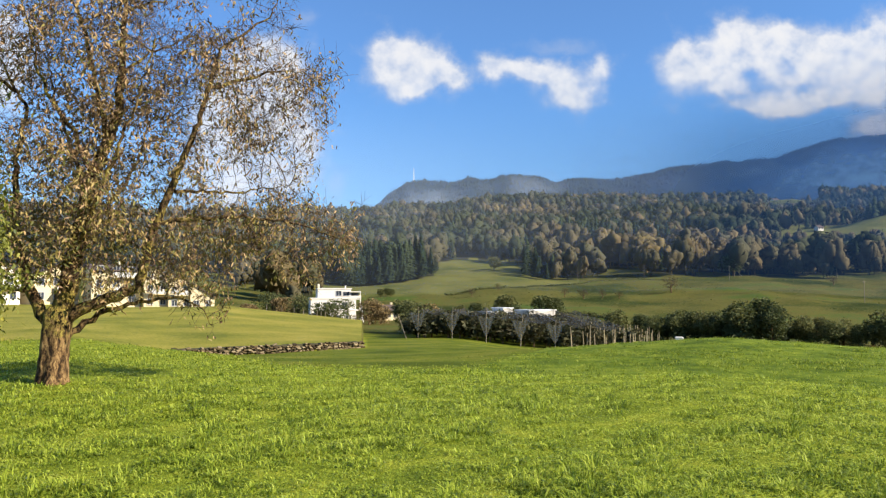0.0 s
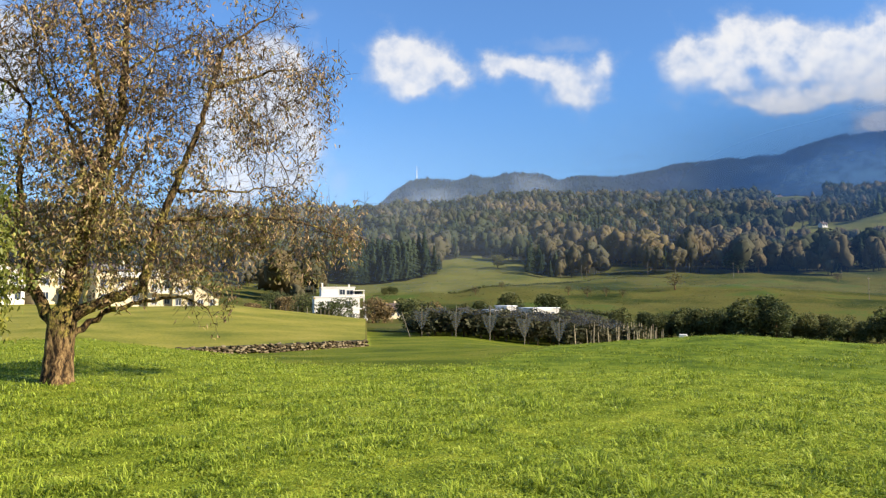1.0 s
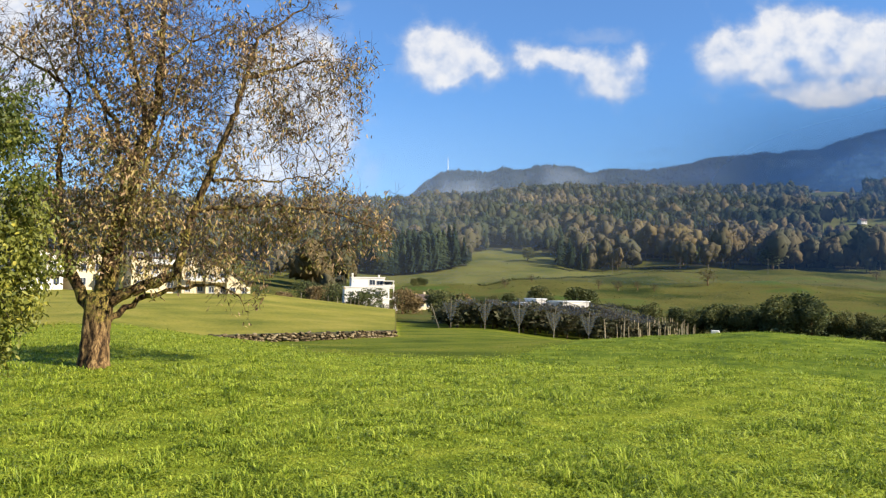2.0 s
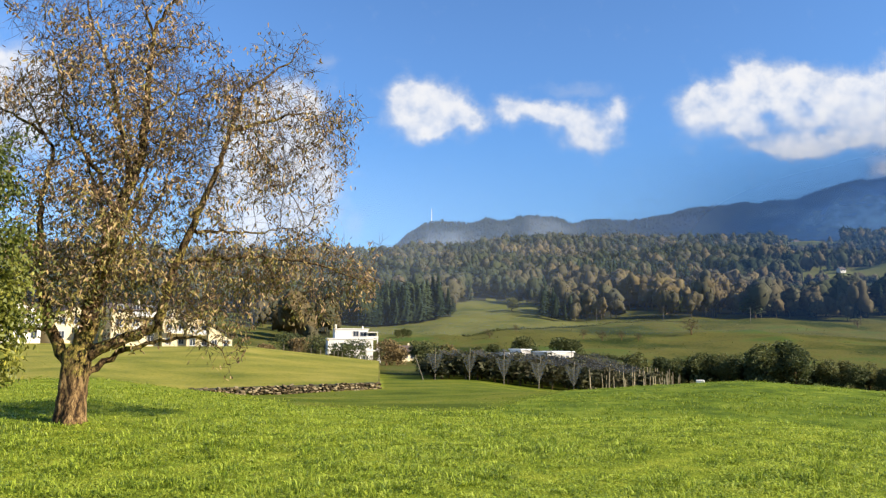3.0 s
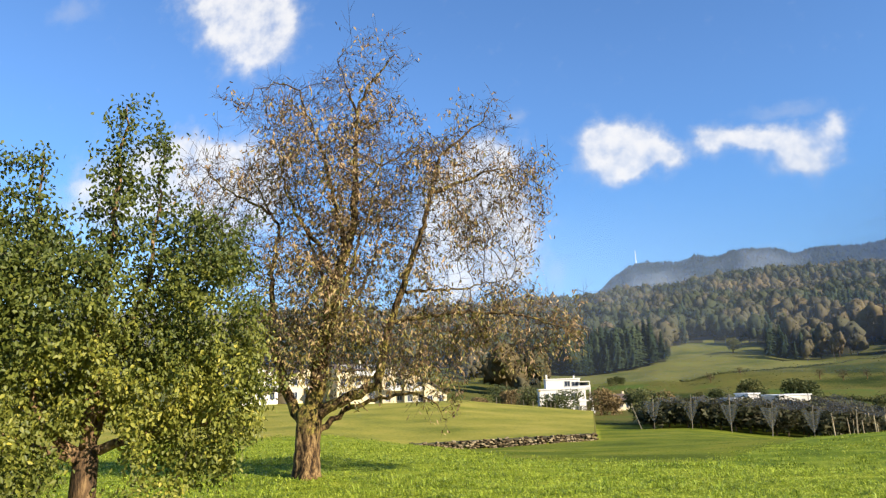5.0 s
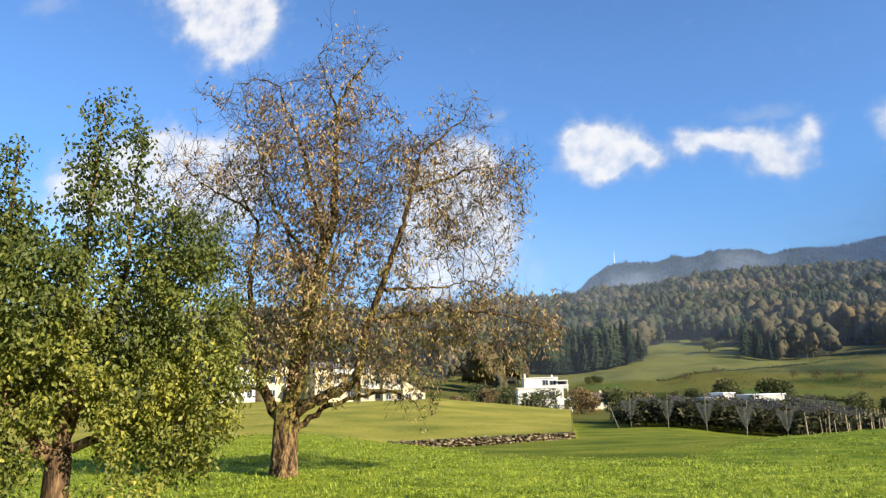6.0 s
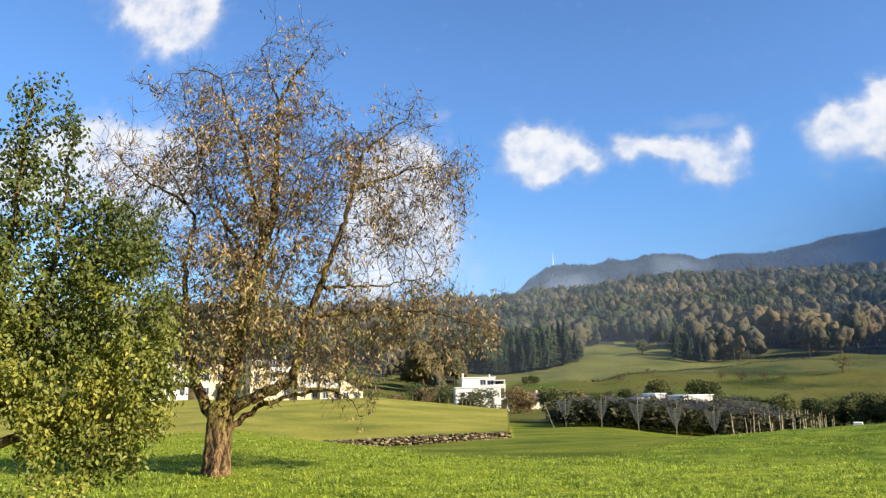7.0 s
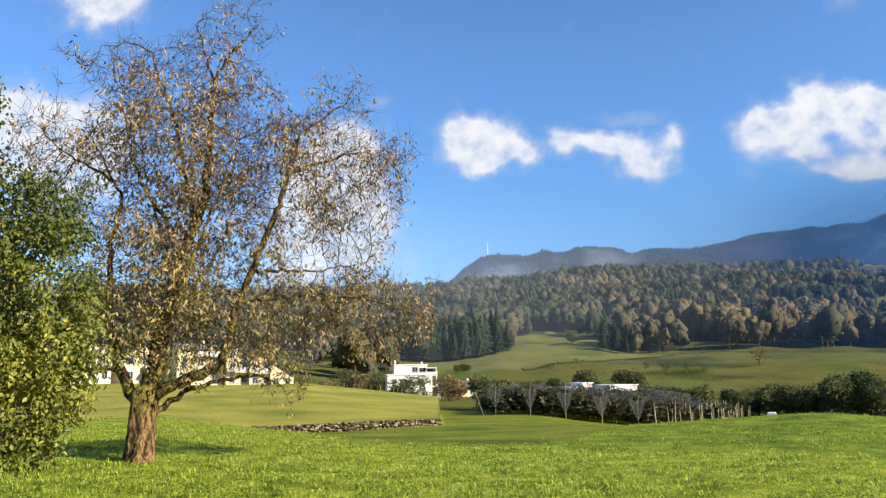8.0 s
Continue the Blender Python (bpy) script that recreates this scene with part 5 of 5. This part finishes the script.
def make_mast():
    top = stand(-2.25, 3585)
    root = tagged(new("transmitter_mast"), "tall slender white transmitter mast on the mountain top", "mast")
    root.matrix_basis = Matrix.Translation(top)
    for k, (z, h, r1, r2) in enumerate(((-6, 26, 3.4, 3.0), (20, 24, 2.4, 2.1), (44, 22, 1.8, 1.6), (66, 16, 1.3, .8))):
        bm = bmesh.new()
        bmesh.ops.create_cone(bm, cap_ends=True, segments=10, radius1=r1, radius2=r2, depth=h, matrix=Matrix.Translation((0, 0, z + h / 2)))
        part("mast_section", bm, MAST_PAINT, root)
    part("station", block(16, 12, 9, .3, at=(-7, 0, -3)), MAST_PAINT, root)
    hut = tagged(new("summit_hotel"), "pale summit building on the mountain ridge", "building")
    hut.matrix_basis = Matrix.Translation(stand(6.6, 3590))
    part("wall", block(26, 14, 12, .3, at=(0, 0, -2)), MAST_PAINT, hut)
    part("roof", block(28, 16, 3, .8, at=(0, 0, 10)), ROOF_TILE, hut)


make_mast()

# ---- morning haze ----


def haze(name, r, low, high, density, tone, patchy, thicker, label):
    """A mostly clear sheet across the valley with haze painted on as colour, fading out upwards and thicker towards the
    sun's side.
    """
    m = bpy.data.materials.new(name)
    m.use_nodes = True
    n = Nodes(m.node_tree)
    place = n.add("ShaderNodeTexCoord").outputs["Object"]
    z = n.add("ShaderNodeSeparateXYZ")
    n.link(place, z.inputs[0])
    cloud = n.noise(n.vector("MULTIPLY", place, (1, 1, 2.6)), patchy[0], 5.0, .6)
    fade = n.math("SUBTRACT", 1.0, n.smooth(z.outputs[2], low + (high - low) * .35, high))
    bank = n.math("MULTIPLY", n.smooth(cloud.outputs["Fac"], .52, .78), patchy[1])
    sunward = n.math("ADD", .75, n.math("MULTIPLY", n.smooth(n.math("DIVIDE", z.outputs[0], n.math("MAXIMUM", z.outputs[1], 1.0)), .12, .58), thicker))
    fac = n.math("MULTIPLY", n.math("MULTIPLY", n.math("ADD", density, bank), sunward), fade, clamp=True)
    # the haze is only this diffuse tone, mixed over a transparent sheet
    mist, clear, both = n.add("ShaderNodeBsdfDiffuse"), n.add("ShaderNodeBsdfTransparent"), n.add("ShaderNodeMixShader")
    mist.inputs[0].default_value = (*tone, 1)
    n.link(fac, both.inputs[0])
    n.link(clear.outputs[0], both.inputs[1])
    n.link(mist.outputs[0], both.inputs[2])
    n.link(both.outputs[0], n.add("ShaderNodeOutputMaterial").inputs[0])
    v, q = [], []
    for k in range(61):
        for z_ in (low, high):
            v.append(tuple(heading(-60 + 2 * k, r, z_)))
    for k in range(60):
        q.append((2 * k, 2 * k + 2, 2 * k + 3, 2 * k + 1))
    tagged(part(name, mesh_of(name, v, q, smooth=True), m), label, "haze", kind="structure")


haze("valley_haze", 345, -8, 95, .05, (.5, .6, .8), (.01, .0), 1.2, "clear sheet painted with thin bluish haze before the wooded hillside")
haze("meadow_haze", 450, -8, 110, .03, (.5, .6, .8), (.01, .0), 1.2, "clear sheet painted with thin bluish haze over the upper meadow")
haze("wood_haze", 520, -8, 150, .04, (.62, .70, .82), (.01, .0), 2.2, "clear sheet painted with thin bluish haze in the wooded hillside")
haze("hill_haze", 980, 40, 260, .06, (.62, .70, .82), (.006, .0), 3.0, "clear sheet painted with bluish haze over the upper wood")
haze("mountain_haze", 2050, 60, 620, .30, (.27, .385, .59), (.0036, .14), 2.0, "clear sheet painted with blue morning haze and pale mist banks before the far mountain")


def mist(name, az0, az1, r, low, high, density, label):
    """A loose patch of pale mist, thinning out to its edges."""
    m = bpy.data.materials.new(name)
    m.use_nodes = True
    n = Nodes(m.node_tree)
    at = n.add("ShaderNodeTexCoord")
    c = n.vector("MULTIPLY", n.vector("SUBTRACT", at.outputs["Generated"], (.5, .5, .5)), (2, 0, 2))
    puff = n.noise(n.vector("MULTIPLY", at.outputs["Object"], (1, 1, 1.8)), .012, 6.0, .6)
    body = n.math("SUBTRACT", n.math("ADD", 1.0, n.math("MULTIPLY", n.math("SUBTRACT", puff.outputs["Fac"], .5), 1.7)), n.vector("LENGTH", c))
    fac = n.math("MULTIPLY", n.smooth(body, .05, .9), density)
    pale, clear, both = n.add("ShaderNodeBsdfDiffuse"), n.add("ShaderNodeBsdfTransparent"), n.add("ShaderNodeMixShader")
    pale.inputs[0].default_value = (.90, .93, .98, 1)
    n.link(fac, both.inputs[0])
    n.link(clear.outputs[0], both.inputs[1])
    n.link(pale.outputs[0], both.inputs[2])
    n.link(both.outputs[0], n.add("ShaderNodeOutputMaterial").inputs[0])
    v = [tuple(heading(az0 + (az1 - az0) * k / 12, r, z)) for k in range(13) for z in (low, high)]
    q = [(2 * k, 2 * k + 2, 2 * k + 3, 2 * k + 1) for k in range(12)]
    tagged(part(name, mesh_of(name, v, q, smooth=True), m), label, "mist", kind="structure")


mist("mist_patch", 2.6, 10.5, 2500, 285, 410, .24, "pale mist rising under the summit")
mist("mist_patch", -4.5, 3.0, 2450, 270, 350, .22, "pale mist drifting along the mountain foot")
mist("mist_patch", 14.5, 19.0, 2480, 320, 395, .16, "thin pale mist over the mountain wood")
mist("mist_patch", 21.0, 48.0, 1900, 150, 352, .95, "pale mist round the high mountain shoulder")

# ---- small things in the fields ----


def fence_post(az, r, tall, thick, label, name="fence_post"):
    ob = part(name, block(thick, thick, tall + .3, thick * .15, at=(0, 0, -.3)), WOOD_POST)
    ob.matrix_basis = Matrix.Translation(stand(az, r)) @ Matrix.Rotation(radians(az * 7), 4, "Z")
    tagged(ob, label, "post")
    return ob


for k, az in enumerate((-9.9, -9.5, -9.2, -8.9, -7.1, -6.6, -13.2, -12.1, -11.2, -10.5)):
    tagged(fence_post(az, 128 + k % 3, .95, .085, "pale wooden fence post on the crest of the mown field"), group="field fence")
for az, r in ((29.3, 300), (20.9, 420), (15.0, 430), (10.2, 420)):
    pole = fence_post(az, r, 8.0, .17, "tall grey wooden power pole in the hill pasture", "power_pole")
    part("crossarm", block(1.6, .14, .14, .02, at=(0, 0, 7.3)), WOOD_POST, pole)


def trough():
    """A white trough or cart seen just over the hillock."""
    root = tagged(new("water_trough"), "small white water trough beyond the hillock", "trough")
    root.matrix_basis = Matrix.Translation(stand(17.4, 49)) @ Matrix.Rotation(radians(-17), 4, "Z")
    bm = block(.5, .36, .36, .04)
    part("basin", bm, WHITE_PLASTER, root)
    for x in (-.18, .18):
        part("leg", block(.08, .36, .5, .01, at=(x, 0, -.45)), METAL_ROOF, root)


trough()


def hedge(a, b, tall, wide, label, seed):
    """A low hedge or bank of bushes between two points of the land."""
    g = np.random.default_rng(seed)
    n = int((Vector(b) - Vector(a)).length * 46)
    t = g.uniform(0, 1, n)
    x, y = a[0] + (b[0] - a[0]) * t, a[1] + (b[1] - a[1]) * t
    off = g.normal(0, wide / 2, n)
    d = Vector((b[1] - a[1], a[0] - b[0])).normalized()
    x, y = x + d.x * off, y + d.y * off
    z = height(x, y) + np.abs(g.normal(0, .45, n)) * tall * (.6 + .4 * ripple(x, y, 9))
    v = np.stack([x, y, z], -1)[:, None, :] + g.normal(size=(n, 4, 3)) * .22
    tagged(part("hedge", mesh_of("hedge", v.reshape(-1, 3), np.arange(n * 4).reshape(-1, 4)), HEDGE_LEAF), label, "hedge", kind="stuff")


for k, (a0, r0, a1, r1, tall) in enumerate(((.26, 318, 5, 358, .8), (5, 358, 10, 400, .8), (10, 400, 13.4, 432, .9), (13.4, 432, 16.6, 420, .7), (9, 235, 13.2, 215, 2.2), (-4.2, 250, -1.6, 262, 1.6), (12.2, 448, 15.6, 452, 2.6))):
    hedge(stand(a0, r0), stand(a1, r1), tall, 1.3, "dark low hedge across the hill pasture", 300 + k)
